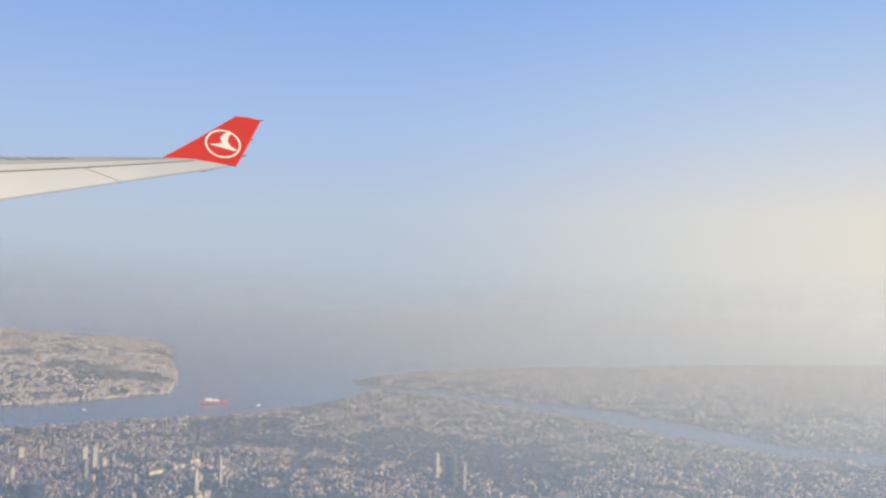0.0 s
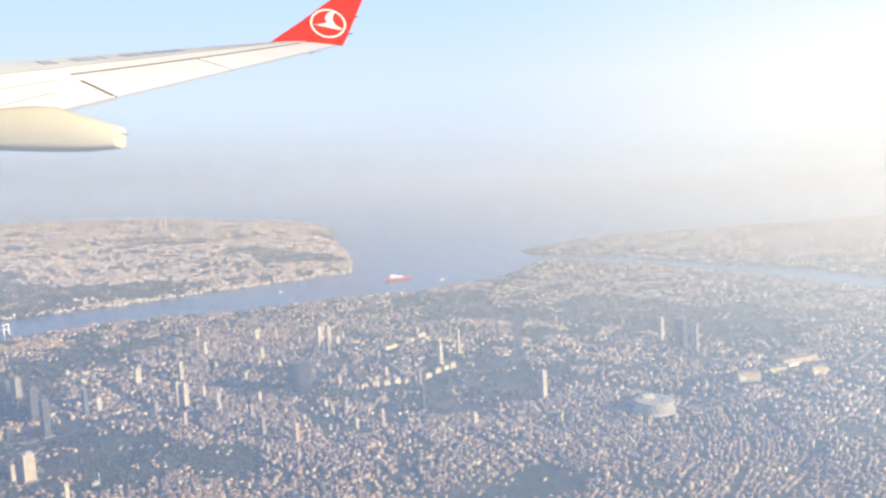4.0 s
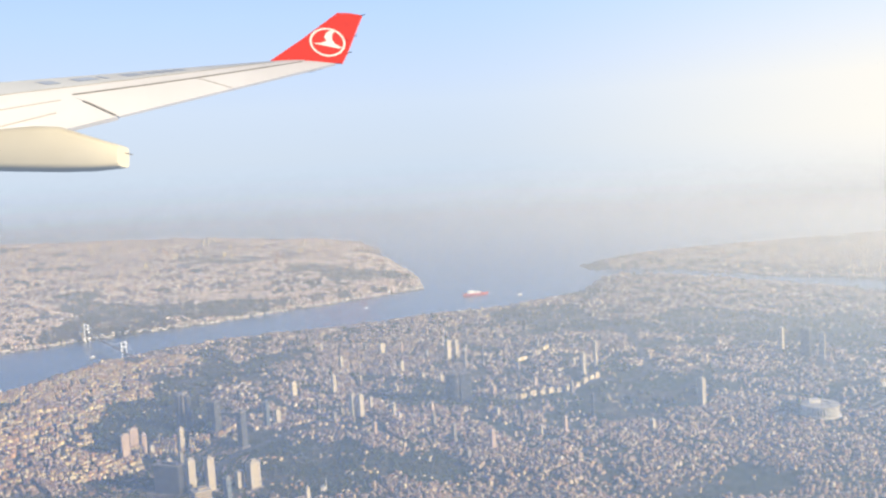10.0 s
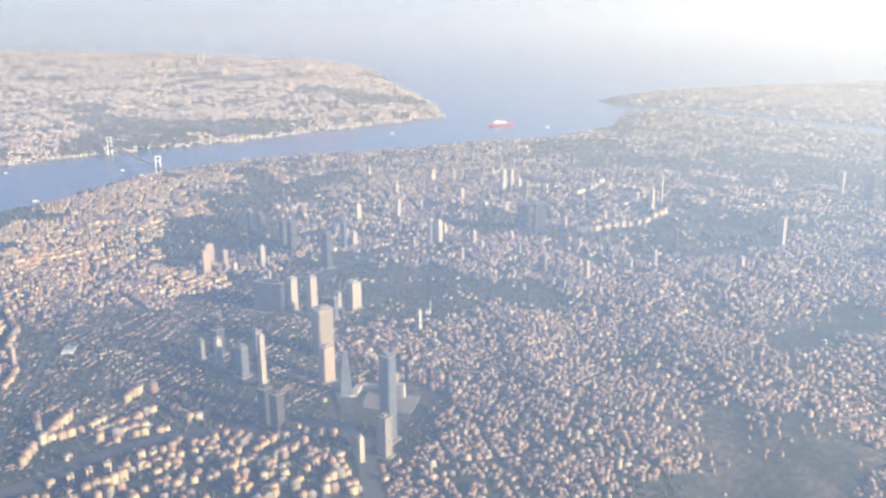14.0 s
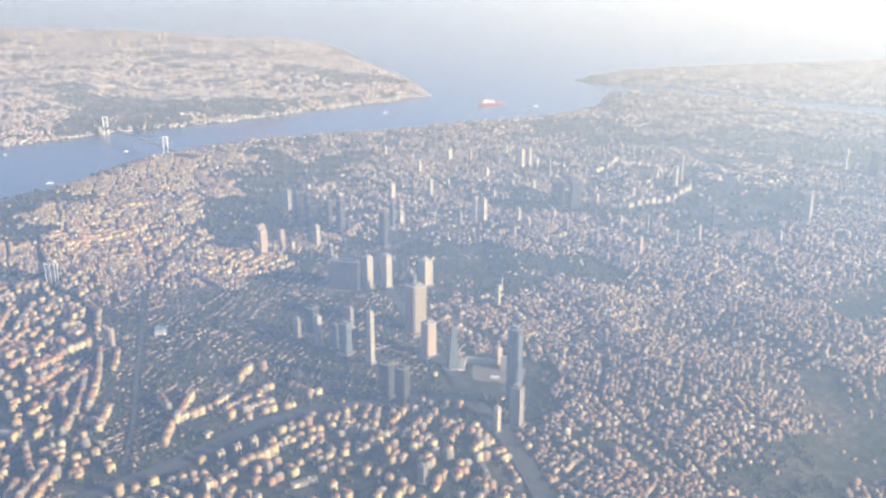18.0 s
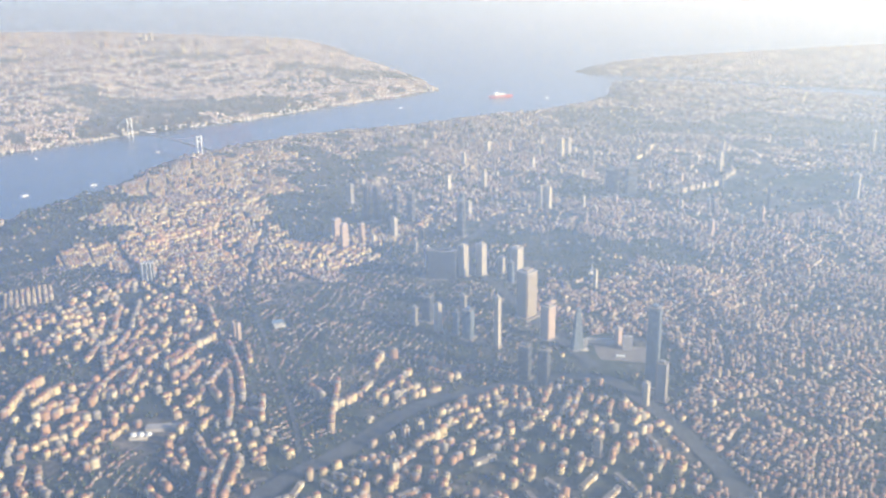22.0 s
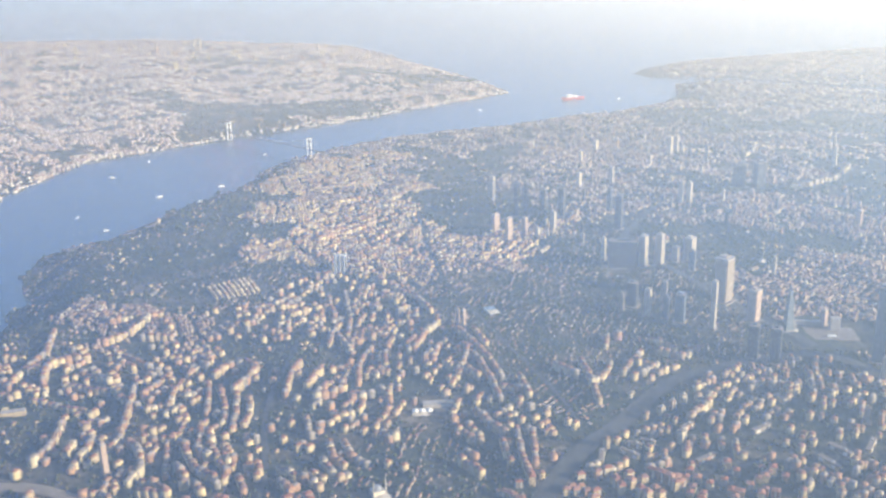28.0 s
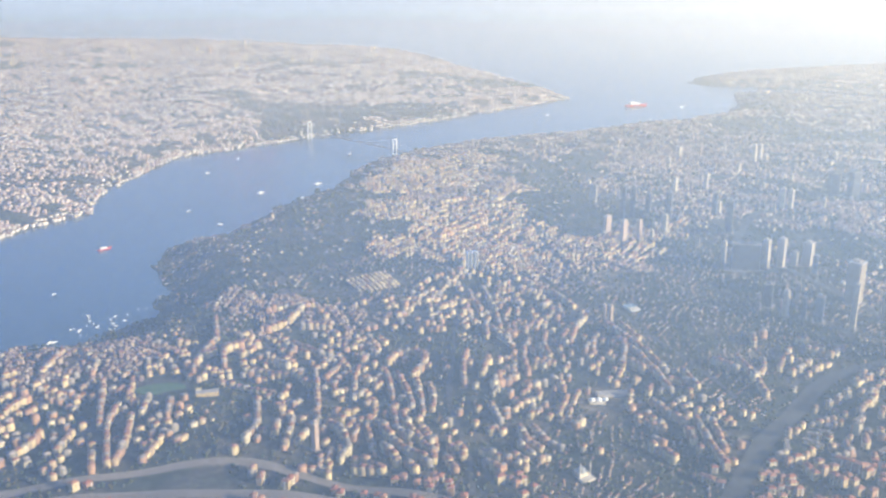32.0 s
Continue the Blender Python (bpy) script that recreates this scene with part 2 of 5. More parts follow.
class Mat:
    """A node material under construction."""

    def __init__(self, name, rough=0.8, metal=0.0, far=False):
        self.m = bpy.data.materials.new(name)
        self.m.use_nodes = True
        self.n, self.l = self.m.node_tree.nodes, self.m.node_tree.links
        self.b = self.n["Principled BSDF"]
        self.b.inputs["Roughness"].default_value = rough
        self.b.inputs["Metallic"].default_value = metal
        self.b.inputs["Specular IOR Level"].default_value = 0.3
        if far:
            a = self.n.new("ShaderNodeGroup")
            a.node_tree = FAR
            self.l.new(self.b.outputs[0], a.inputs[0])
            self.l.new(a.outputs[0], self.n["Material Output"].inputs[0])

    def colour(self, v):
        if isinstance(v, tuple):
            self.b.inputs["Base Color"].default_value = (*v, 1)
        else:
            self.l.new(v, self.b.inputs["Base Color"])
        return self

    def noise(self, scale, detail=4, coord="Object"):
        t = self.n.new("ShaderNodeTexCoord")
        k = self.n.new("ShaderNodeTexNoise")
        k.inputs["Scale"].default_value, k.inputs["Detail"].default_value = scale, detail
        self.l.new(t.outputs[coord], k.inputs["Vector"])
        return k.outputs[0]

    def ramp(self, f, stops, constant=False):
        r = self.n.new("ShaderNodeValToRGB")
        if constant:
            r.color_ramp.interpolation = "CONSTANT"
        while len(r.color_ramp.elements) < len(stops):
            r.color_ramp.elements.new(0.5)
        for e, (p, c) in zip(r.color_ramp.elements, stops):
            e.position, e.color = p, (*c, 1)
        self.l.new(f, r.inputs[0])
        return r.outputs[0]

    def mix(self, f, a, b, mode="MIX"):
        k = self.n.new("ShaderNodeMix")
        k.data_type, k.blend_type = "RGBA", mode
        for v, s in ((f, k.inputs[0]), (a, k.inputs[6]), (b, k.inputs[7])):
            if isinstance(v, (int, float)):
                s.default_value = v
            elif isinstance(v, tuple):
                s.default_value = (*v, 1)
            else:
                self.l.new(v, s)
        return k.outputs[2]

    def island(self):
        return self.n.new("ShaderNodeNewGeometry").outputs["Random Per Island"]

    def single(self):
        return self.n.new("ShaderNodeObjectInfo").outputs["Random"]

    def windows(self, wide, high, mortar):
        """1 on the wall, 0 on a window pane, by the wall's own metres."""
        u = self.n.new("ShaderNodeUVMap")
        k = self.n.new("ShaderNodeTexBrick")
        k.offset = 0.0
        k.inputs["Scale"].default_value = 1.0
        k.inputs["Mortar Size"].default_value = mortar
        k.inputs["Mortar Smooth"].default_value = 0.3
        k.inputs["Brick Width"].default_value, k.inputs["Row Height"].default_value = wide, high
        self.l.new(u.outputs[0], k.inputs["Vector"])
        return k.outputs["Fac"]

    def bump(self, height, strength=0.3, dist=0.1):
        k = self.n.new("ShaderNodeBump")
        k.inputs["Strength"].default_value, k.inputs["Distance"].default_value = strength, dist
        self.l.new(height, k.inputs["Height"])
        self.l.new(k.outputs[0], self.b.inputs["Normal"])
        return self


def wall_material(name, stops, rnd="island", glass=(0.05, 0.06, 0.08), wide=0.17, high=0.3, mortar=0.055, rough=0.8):
    m = Mat(name, rough)
    base = m.ramp(m.island() if rnd == "island" else m.single(), stops, constant=True)
    base = m.mix(0.35, base, m.ramp(m.noise(0.9, 3), [(0.3, (0.55, 0.52, 0.48)), (0.7, (1.0, 1.0, 1.0))]), "MULTIPLY")
    m.colour(m.mix(m.windows(wide, high, mortar), glass, base))
    return m.m


PALE = [(0.0, (0.57, 0.44, 0.22)), (0.22, (0.68, 0.54, 0.27)), (0.42, (0.51, 0.38, 0.21)), (0.58, (0.50, 0.29, 0.14)),
        (0.68, (0.66, 0.56, 0.35)), (0.80, (0.40, 0.23, 0.13)), (0.90, (0.30, 0.26, 0.20))]
M_WALL = wall_material("rendered_apartment_wall", PALE)
M_WALL_D = wall_material("weathered_apartment_wall", [(0.0, (0.24, 0.165, 0.12)), (0.28, (0.36, 0.27, 0.19)), (0.5, (0.56, 0.44, 0.29)), (0.68, (0.44, 0.30, 0.20)),
                                                     (0.82, (0.20, 0.145, 0.115)), (0.94, (0.60, 0.50, 0.34))])
M_WALL_ONE = wall_material("rendered_wall_cream", PALE, rnd="single")
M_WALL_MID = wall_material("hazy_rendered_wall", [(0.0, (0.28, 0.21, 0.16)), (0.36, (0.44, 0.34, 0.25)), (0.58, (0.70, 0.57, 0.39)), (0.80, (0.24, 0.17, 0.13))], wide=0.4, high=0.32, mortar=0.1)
# far-shore walls, set paler and pinker to match their look through haze
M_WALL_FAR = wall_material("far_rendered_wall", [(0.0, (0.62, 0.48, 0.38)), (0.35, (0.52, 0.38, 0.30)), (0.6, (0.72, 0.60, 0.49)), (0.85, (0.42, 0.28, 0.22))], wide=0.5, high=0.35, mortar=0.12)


def roof_material(name, stops, rnd="island"):
    m = Mat(name, 0.85)
    base = m.ramp(m.island() if rnd == "island" else m.single(), stops, constant=True)
    m.colour(m.mix(0.5, base, m.ramp(m.noise(1.7, 5), [(0.3, (0.5, 0.48, 0.46)), (0.7, (1.0, 1.0, 1.0))]), "MULTIPLY"))
    return m.m


ROOFS = [(0.0, (0.24, 0.12, 0.08)), (0.3, (0.22, 0.14, 0.10)), (0.5, (0.28, 0.16, 0.11)), (0.66, (0.22, 0.19, 0.17)), (0.86, (0.33, 0.28, 0.24))]
M_ROOF = roof_material("clay_tile_roof", ROOFS)
M_ROOF_ONE = roof_material("clay_tile_roof_single", [(0.0, (0.30, 0.12, 0.07)), (0.45, (0.25, 0.13, 0.09)), (0.75, (0.36, 0.18, 0.11))], rnd="single")
M_FLAT = roof_material("flat_roof_screed", [(0.0, (0.34, 0.25, 0.19)), (0.3, (0.29, 0.20, 0.15)), (0.55, (0.38, 0.28, 0.21)), (0.7, (0.34, 0.19, 0.125)), (0.96, (0.55, 0.50, 0.43))])

# roofs of the far-shore blocks, their hazy paleness put into the colour
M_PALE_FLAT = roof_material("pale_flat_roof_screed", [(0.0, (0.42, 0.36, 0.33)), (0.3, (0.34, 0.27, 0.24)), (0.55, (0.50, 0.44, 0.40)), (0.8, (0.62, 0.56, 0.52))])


def ground_material():
    m = Mat("mixed_urban_ground", 0.95)
    big = m.ramp(m.noise(0.05, 8), [(0.35, (0.035, 0.045, 0.025)), (0.48, (0.055, 0.06, 0.042)), (0.58, (0.095, 0.082, 0.065)), (0.70, (0.15, 0.125, 0.098))])
    fine = m.ramp(m.noise(0.55, 6), [(0.32, (0.35, 0.42, 0.33)), (0.5, (0.8, 0.8, 0.75)), (0.68, (1.5, 1.4, 1.3))])
    m.colour(m.mix(0.8, big, fine, "MULTIPLY"))
    m.bump(m.noise(0.6, 4), 0.5, 0.4)
    return m.m


def water_material():
    # far=True fades the distant water out as painted haze
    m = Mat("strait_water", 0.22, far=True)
    m.colour(m.ramp(m.noise(0.012, 5), [(0.3, (0.018, 0.045, 0.075)), (0.7, (0.03, 0.06, 0.09))]))
    m.b.inputs["Specular IOR Level"].default_value = 0.5
    m.bump(m.noise(1.1, 6), 0.35, 0.12)
    return m.m


def tree_material():
    m = Mat("tree_foliage", 0.9)
    m.colour(m.ramp(m.island(), [(0.0, (0.030, 0.042, 0.018)), (0.4, (0.045, 0.055, 0.022)), (0.7, (0.06, 0.06, 0.03)), (1.0, (0.08, 0.065, 0.035))]))
    m.bump(m.noise(4.0, 4), 0.8, 0.2)
    return m.m


def plain(name, c, rough=0.6, metal=0.0, far=False, spread=0.25, scale=0.6):
    m = Mat(name, rough, metal, far)
    d = tuple(v * (1 - spread) for v in c)
    m.colour(m.ramp(m.noise(scale, 5), [(0.3, d), (0.7, c)]))
    return m.m


M_GROUND, M_WATER, M_TREE = ground_material(), water_material(), tree_material()
M_ROAD = plain("worn_asphalt", (0.085, 0.083, 0.08), 0.9)
M_PALE_ROAD = plain("pale_road_cutting", (0.24, 0.205, 0.17), 0.9)
M_GRASS = plain("sports_turf", (0.08, 0.13, 0.05), 0.95)
M_STEEL = plain("grey_bridge_steel", (0.55, 0.56, 0.57), 0.5)
M_WHITE = plain("white_paint", (0.80, 0.79, 0.76), 0.5)
M_STONE = plain("pale_stone", (0.62, 0.56, 0.46), 0.8)
M_LEAD = plain("grey_lead_dome", (0.30, 0.31, 0.33), 0.5)
M_RED_HULL = plain("red_hull_paint", (0.50, 0.07, 0.04), 0.5)
M_CONCRETE = plain("raw_concrete", (0.42, 0.38, 0.33), 0.9)
M_GRAVEL = plain("brown_grey_roof_gravel", (0.24, 0.20, 0.165), 0.9)
M_BLUE = plain("blue_sheet_roof", (0.22, 0.30, 0.38), 0.6)
TOWER_WALLS = {
    "glass": wall_material("blue_glass_curtain_wall", [(0.0, (0.16, 0.18, 0.21)), (0.5, (0.20, 0.22, 0.24))], "single", (0.045, 0.06, 0.08), 0.25, 0.36, 0.05, 0.35),
    "pink": wall_material("pink_granite_cladding", [(0.0, (0.42, 0.31, 0.24)), (0.5, (0.45, 0.34, 0.26))], "single", (0.12, 0.10, 0.10), 0.22, 0.36, 0.09),
    "white": wall_material("white_tower_cladding", [(0.0, (0.54, 0.46, 0.32)), (0.5, (0.46, 0.39, 0.28))], "single", (0.12, 0.12, 0.13), 0.30, 0.36, 0.10),
    "grey": wall_material("grey_tower_cladding", [(0.0, (0.27, 0.24, 0.20)), (0.5, (0.32, 0.29, 0.25))], "single", (0.07, 0.08, 0.09), 0.22, 0.36, 0.07),
    "dark": wall_material("dark_tower_cladding", [(0.0, (0.09, 0.09, 0.095)), (0.5, (0.12, 0.115, 0.11))], "single", (0.025, 0.028, 0.034), 0.25, 0.36, 0.05, 0.6),
    "tan": wall_material("tan_tower_cladding", [(0.0, (0.36, 0.29, 0.20)), (0.5, (0.33, 0.27, 0.19))], "single", (0.10, 0.09, 0.08), 0.26, 0.36, 0.09),
}

# ---- plan ----
EUROPE = [(-900, 120), (-660, 255), (-600, 269), (-567, 278), (-553, 300), (-553, 328), (-566, 368), (-566, 402), (-541, 420), (-516, 482),
          (-485, 530), (-468, 597), (-447, 618), (-422, 645), (-385, 667), (-345, 687), (-297, 700), (-247, 733), (-187, 757), (-129, 804),
          (-95, 870), (-80, 925), (-22, 912), (69, 831), (124, 778), (191, 683), (235, 638), (289, 616), (420, 560), (700, 480), (1300, 420),
          (1300, -500), (-900, -500)]
PENINSULA = [(-100, 1025), (-92, 990), (0, 962), (84, 886), (158, 834), (220, 743), (258, 678), (330, 650), (460, 600), (760, 520),
             (1300, 460), (1300, 1300), (588, 1257), (302, 1214), (81, 1150), (-20, 1110), (-70, 1075)]
ASIA = [(-2300, 100), (-1100, 300), (-760, 375), (-655, 418), (-645, 438), (-622, 466), (-629, 514), (-616, 578), (-605, 622), (-580, 645),
        (-550, 667), (-513, 697), (-476, 722), (-425, 757), (-360, 816), (-300, 866), (-258, 905), (-272, 985), (-300, 1078), (-338, 1195),
        (-370, 1320), (-410, 1420), (-520, 1520), (-800, 1640), (-1300, 1720), (-2300, 1600)]


def shore_distance(px, py, poly):
    """Metres from each point to the shore of a land, above zero on land."""
    a = np.array(poly, float)
    b = np.roll(a, -1, axis=0)
    best = np.full(px.shape, 1e9)
    inside = np.zeros(px.shape, bool)
    for (ax, ay), (bx, by) in zip(a, b):
        ex, ey = bx - ax, by - ay
        s = np.clip(((px - ax) * ex + (py - ay) * ey) / (ex * ex + ey * ey), 0, 1)
        best = np.minimum(best, np.hypot(px - ax - s * ex, py - ay - s * ey))
        if ay != by:
            inside ^= ((ay > py) != (by > py)) & (px < ex * (py - ay) / (by - ay) + ax)
    return np.where(inside, best, -best)


def waves(px, py, seed, size, n=7):
    """Smooth rolling numbers, about -1 to 1."""
    r = np.random.RandomState(seed)
    out = np.zeros(px.shape)
    for _ in range(n):
        an, ph, k = r.uniform(0, 2 * np.pi), r.uniform(0, 2 * np.pi), r.uniform(0.6, 1.7) / size
        out += np.sin((px * np.cos(an) + py * np.sin(an)) * 2 * np.pi * k + ph)
    return out / np.sqrt(n) / 1.2


def smooth(v, lo, hi):
    s = np.clip((v - lo) / (hi - lo), 0, 1)
    return s * s * (3 - 2 * s)


# the signed shore distances and the relief, kept on a grid of four metres
LAND_X, LAND_Y, LAND_STEP = -2320.0, -420.0, 4.0
lgx, lgy = np.meshgrid(np.arange(LAND_X, 1321.0, LAND_STEP), np.arange(LAND_Y, 1921.0, LAND_STEP))


def on_grid(field, px, py):
    """A field of the grid at any places, by straight lines between its corners."""
    u = np.clip((np.asarray(px, float) - LAND_X) / LAND_STEP, 0, field.shape[1] - 1.001)
    v = np.clip((np.asarray(py, float) - LAND_Y) / LAND_STEP, 0, field.shape[0] - 1.001)
    i, j = u.astype(int), v.astype(int)
    u, v = u - i, v - j
    return (field[j, i] * (1 - u) + field[j, i + 1] * u) * (1 - v) + (field[j + 1, i] * (1 - u) + field[j + 1, i + 1] * u) * v


SHORE_WOBBLE = 3.0 * waves(lgx, lgy, 5, 28)
LAND_FIELDS = [shore_distance(lgx, lgy, poly) + SHORE_WOBBLE for poly in (EUROPE, PENINSULA, ASIA)]


def lands(px, py):
    return tuple(on_grid(f, px, py) for f in LAND_FIELDS)


def relief(px, py):
    e, p, a = LAND_FIELDS
    he = 8.3 * smooth(e, 1, 38) + smooth(e, 25, 90) * (1.2 * waves(px, py, 11, 130) + 0.8 * waves(px, py, 13, 48))
    he = he + smooth(px, -235, -185) * smooth(e, 20, 80) * (1 - smooth(py, 420, 520)) * (1.9 * waves(px, py, 15, 105) + 0.6 * waves(px, py, 16, 48))
    hp = 5.0 * smooth(p, 1, 40)
    ha = 5.5 * smooth(a, 1, 30) + smooth(a, 10, 160) * (5 + 5.0 * waves(px, py, 12, 210))
    h = np.maximum(np.maximum(he, hp), np.maximum(ha, 0))
    return np.where(np.maximum(np.maximum(e, p), a) > 0, h + 0.25, -1.5)


RELIEF = relief(lgx, lgy)


def height(px, py):
    return on_grid(RELIEF, px, py)


def ground_at(x, y):
    return float(height(np.array([x]), np.array([y]))[0])


# ---- mesh helpers ----
def finish_mesh(name, v, loops, starts, totals, mats, mat_index=None, uv=None):
    me = bpy.data.meshes.new(name)
    me.vertices.add(len(v))
    me.vertices.foreach_set("co", np.asarray(v, np.float32).ravel())
    me.loops.add(len(loops))
    me.loops.foreach_set("vertex_index", np.asarray(loops, np.int32))
    me.polygons.add(len(starts))
    me.polygons.foreach_set("loop_start", np.asarray(starts, np.int32))
    me.polygons.foreach_set("loop_total", np.asarray(totals, np.int32))
    for m in mats:
        me.materials.append(m)
    if mat_index is not None:
        me.polygons.foreach_set("material_index", np.asarray(mat_index, np.int32))
    if uv is not None:
        me.uv_layers.new(name="UVMap").data.foreach_set("uv", np.asarray(uv, np.float32).ravel())
    me.update(calc_edges=True)
    return me


def house_template(roof):
    """A house one metre each way: four walls (slot 0) and a roof (slot 1): flat, hip or gable; roof corners carry weight 2."""
    v = [(-.5, -.5, 0), (.5, -.5, 0), (.5, .5, 0), (-.5, .5, 0), (-.5, -.5, 1), (.5, -.5, 1), (.5, .5, 1), (-.5, .5, 1)]
    f = [((0, 1, 5, 4), 0), ((1, 2, 6, 5), 0), ((2, 3, 7, 6), 0), ((3, 0, 4, 7), 0)]
    if roof == "flat":
        v += [(-.2, -.2, 1), (.1, -.2, 1), (.1, .15, 1), (-.2, .15, 1), (-.2, -.2, 1.16), (.1, -.2, 1.16), (.1, .15, 1.16), (-.2, .15, 1.16)]
        f += [((4, 5, 9, 8), 1), ((5, 6, 10, 9), 1), ((6, 7, 11, 10), 1), ((7, 4, 8, 11), 1)]
        f += [((8, 9, 13, 12), 0), ((9, 10, 14, 13), 0), ((10, 11, 15, 14), 0), ((11, 8, 12, 15), 0), ((12, 13, 14, 15), 1)]
    elif roof == "hip":
        v += [(-.22, 0, 1.24), (.22, 0, 1.24)]
        f += [((4, 5, 9, 8), 1), ((6, 7, 8, 9), 1), ((5, 6, 9), 1), ((7, 4, 8), 1)]
    elif roof == "gable":
        v += [(-.5, 0, 1.26), (.5, 0, 1.26)]
        f += [((4, 5, 9, 8), 1), ((6, 7, 8, 9), 1), ((5, 6, 9), 0), ((7, 4, 8), 0)]
    else:
        f += [((4, 5, 6, 7), 1)]
    return np.array(v, float), f


def scatter(name, template, pos, ang, size, mats):
    """One mesh that holds a copy of the template at each place."""
    tv, tf = template
    n, nv = len(pos), len(tv)
    if n == 0:
        return None
    c, s = np.cos(ang)[:, None], np.sin(ang)[:, None]
    lx, ly, lz = tv[None, :, 0] * size[:, :1], tv[None, :, 1] * size[:, 1:2], tv[None, :, 2] * size[:, 2:3]
    v = np.stack([lx * c - ly * s + pos[:, :1], lx * s + ly * c + pos[:, 1:2], lz + pos[:, 2:3]], axis=2).reshape(-1, 3)
    loops = np.concatenate([np.array(f) for f, _ in tf])
    tot = np.array([len(f) for f, _ in tf])
    mi = np.array([m for _, m in tf])
    nl = len(loops)
    all_loops = (loops[None, :] + (np.arange(n) * nv)[:, None]).ravel()
    starts = (np.concatenate([[0], np.cumsum(tot)[:-1]])[None, :] + (np.arange(n) * nl)[:, None]).ravel()
    along = np.concatenate([np.full(len(f), 0 if abs(tv[f[0]][1] - tv[f[1]][1]) < 1e-6 else 1) for f, _ in tf])
    u = np.where(along[None, :] == 0, lx[:, loops], ly[:, loops])
    uv = np.stack([u + 50, lz[:, loops]], axis=2).reshape(-1, 2)
    return finish_mesh(name, v, all_loops, starts, np.tile(tot, n), mats, np.tile(mi, n), uv)


def stuff(name, me, label, category):
    return tagged(new(name, me), label, category, kind="stuff")


def part(name, bm, material, parent, label=""):
    """Links a bmesh as one mesh object under a thing or a part."""
    me = bpy.data.meshes.new(name)
    bm.to_mesh(me)
    bm.free()
    me.materials.append(material)
    ob = new(name, me)
    if parent is not None:
        ob.parent = parent
    if label:
        ob["label"] = label
    return ob


def thing(name, x, y, z, turn, label, category, group=""):
    ob = new(name)
    ob.matrix_world = pose(x, y, z, 0, 0, turn)
    return tagged(ob, label, category, group)


def box_bm(x, y, z0, w, d, h, bev=0.0, top=1.0):
    """A box with its base centre at x, y, z0; top: how far it tapers; its walls carry metres as texture places."""
    bm = bmesh.new()
    vs = []
    for k, zz in ((1.0, z0), (top, z0 + h)):
        for sx, sy in ((-1, -1), (1, -1), (1, 1), (-1, 1)):
            vs.append(bm.verts.new((x + sx * w / 2 * k, y + sy * d / 2 * k, zz)))
    uvl = bm.loops.layers.uv.new("UVMap")
    faces = [(3, 2, 1, 0), (4, 5, 6, 7)] + [(i, (i + 1) % 4, (i + 1) % 4 + 4, i + 4) for i in range(4)]
    for f in faces:
        bm.faces.new([vs[i] for i in f])
    if bev > 0:
        bmesh.ops.bevel(bm, geom=[e for e in bm.edges if abs(e.verts[0].co.z - e.verts[1].co.z) > h * 0.5], offset=bev, segments=2, affect="EDGES")
    bm.normal_update()
    for f in bm.faces:
        flat = abs(f.normal.z) > 0.7
        for lo in f.loops:
            c = lo.vert.co
            lo[uvl].uv = (0.0, 0.0) if flat else ((c.x if abs(f.normal.y) > abs(f.normal.x) else c.y) + 50, c.z - z0)
    return bm


def tube_bm(points, radius, sides=8):
    """A round bar through points; radius: one number or one a point."""
    bm = bmesh.new()
    rings = []
    pts = [Vector(p) for p in points]
    rad = radius if isinstance(radius, (list, tuple)) else [radius] * len(pts)
    for i, p in enumerate(pts):
        d = (pts[min(i + 1, len(pts) - 1)] - pts[max(i - 1, 0)]).normalized()
        a = d.orthogonal().normalized()
        b = d.cross(a)
        rings.append([bm.verts.new(p + (a * math.cos(k * 2 * math.pi / sides) + b * math.sin(k * 2 * math.pi / sides)) * rad[i]) for k in range(sides)])
    for r0, r1 in zip(rings, rings[1:]):
        for k in range(sides):
            bm.faces.new((r0[k], r0[(k + 1) % sides], r1[(k + 1) % sides], r1[k]))
    bm.faces.new(rings[0][::-1])
    bm.faces.new(rings[-1])
    bmesh.ops.recalc_face_normals(bm, faces=bm.faces)
    return bm


def turned_bm(profile, sides=20, x=0, y=0, z=0):
    """A turned solid from (radius, height) pairs."""
    bm = bmesh.new()
    rings = [[bm.verts.new((x + r * math.cos(k * 2 * math.pi / sides), y + r * math.sin(k * 2 * math.pi / sides), z + h)) for k in range(sides)] for r, h in profile]
    for r0, r1 in zip(rings, rings[1:]):
        for k in range(sides):
            bm.faces.new((r0[k], r0[(k + 1) % sides], r1[(k + 1) % sides], r1[k]))
    bm.faces.new(rings[0][::-1])
    bm.faces.new(rings[-1])
    return bm


# ---- ground and water ----
GX, GY = np.arange(-2200, 1200.1, 9.0), np.arange(-300, 1800.1, 9.0)
gx, gy = np.meshgrid(GX, GY)
nx, ny = len(GX), len(GY)
gv = np.stack([gx.ravel(), gy.ravel(), height(gx.ravel(), gy.ravel())], axis=1)
ii = (np.arange(ny - 1)[:, None] * nx + np.arange(nx - 1)[None, :]).ravel()
gl = np.stack([ii, ii + 1, ii + nx + 1, ii + nx], axis=1)
gl = gl[(gv[gl][:, :, 2] > -1).any(axis=1)]
tagged(new("ground", finish_mesh("ground", gv, gl.ravel(), np.arange(len(gl)) * 4, np.full(len(gl), 4), [M_GROUND])), "hilly city ground of asphalt, soil and scrub", "ground", kind="structure")
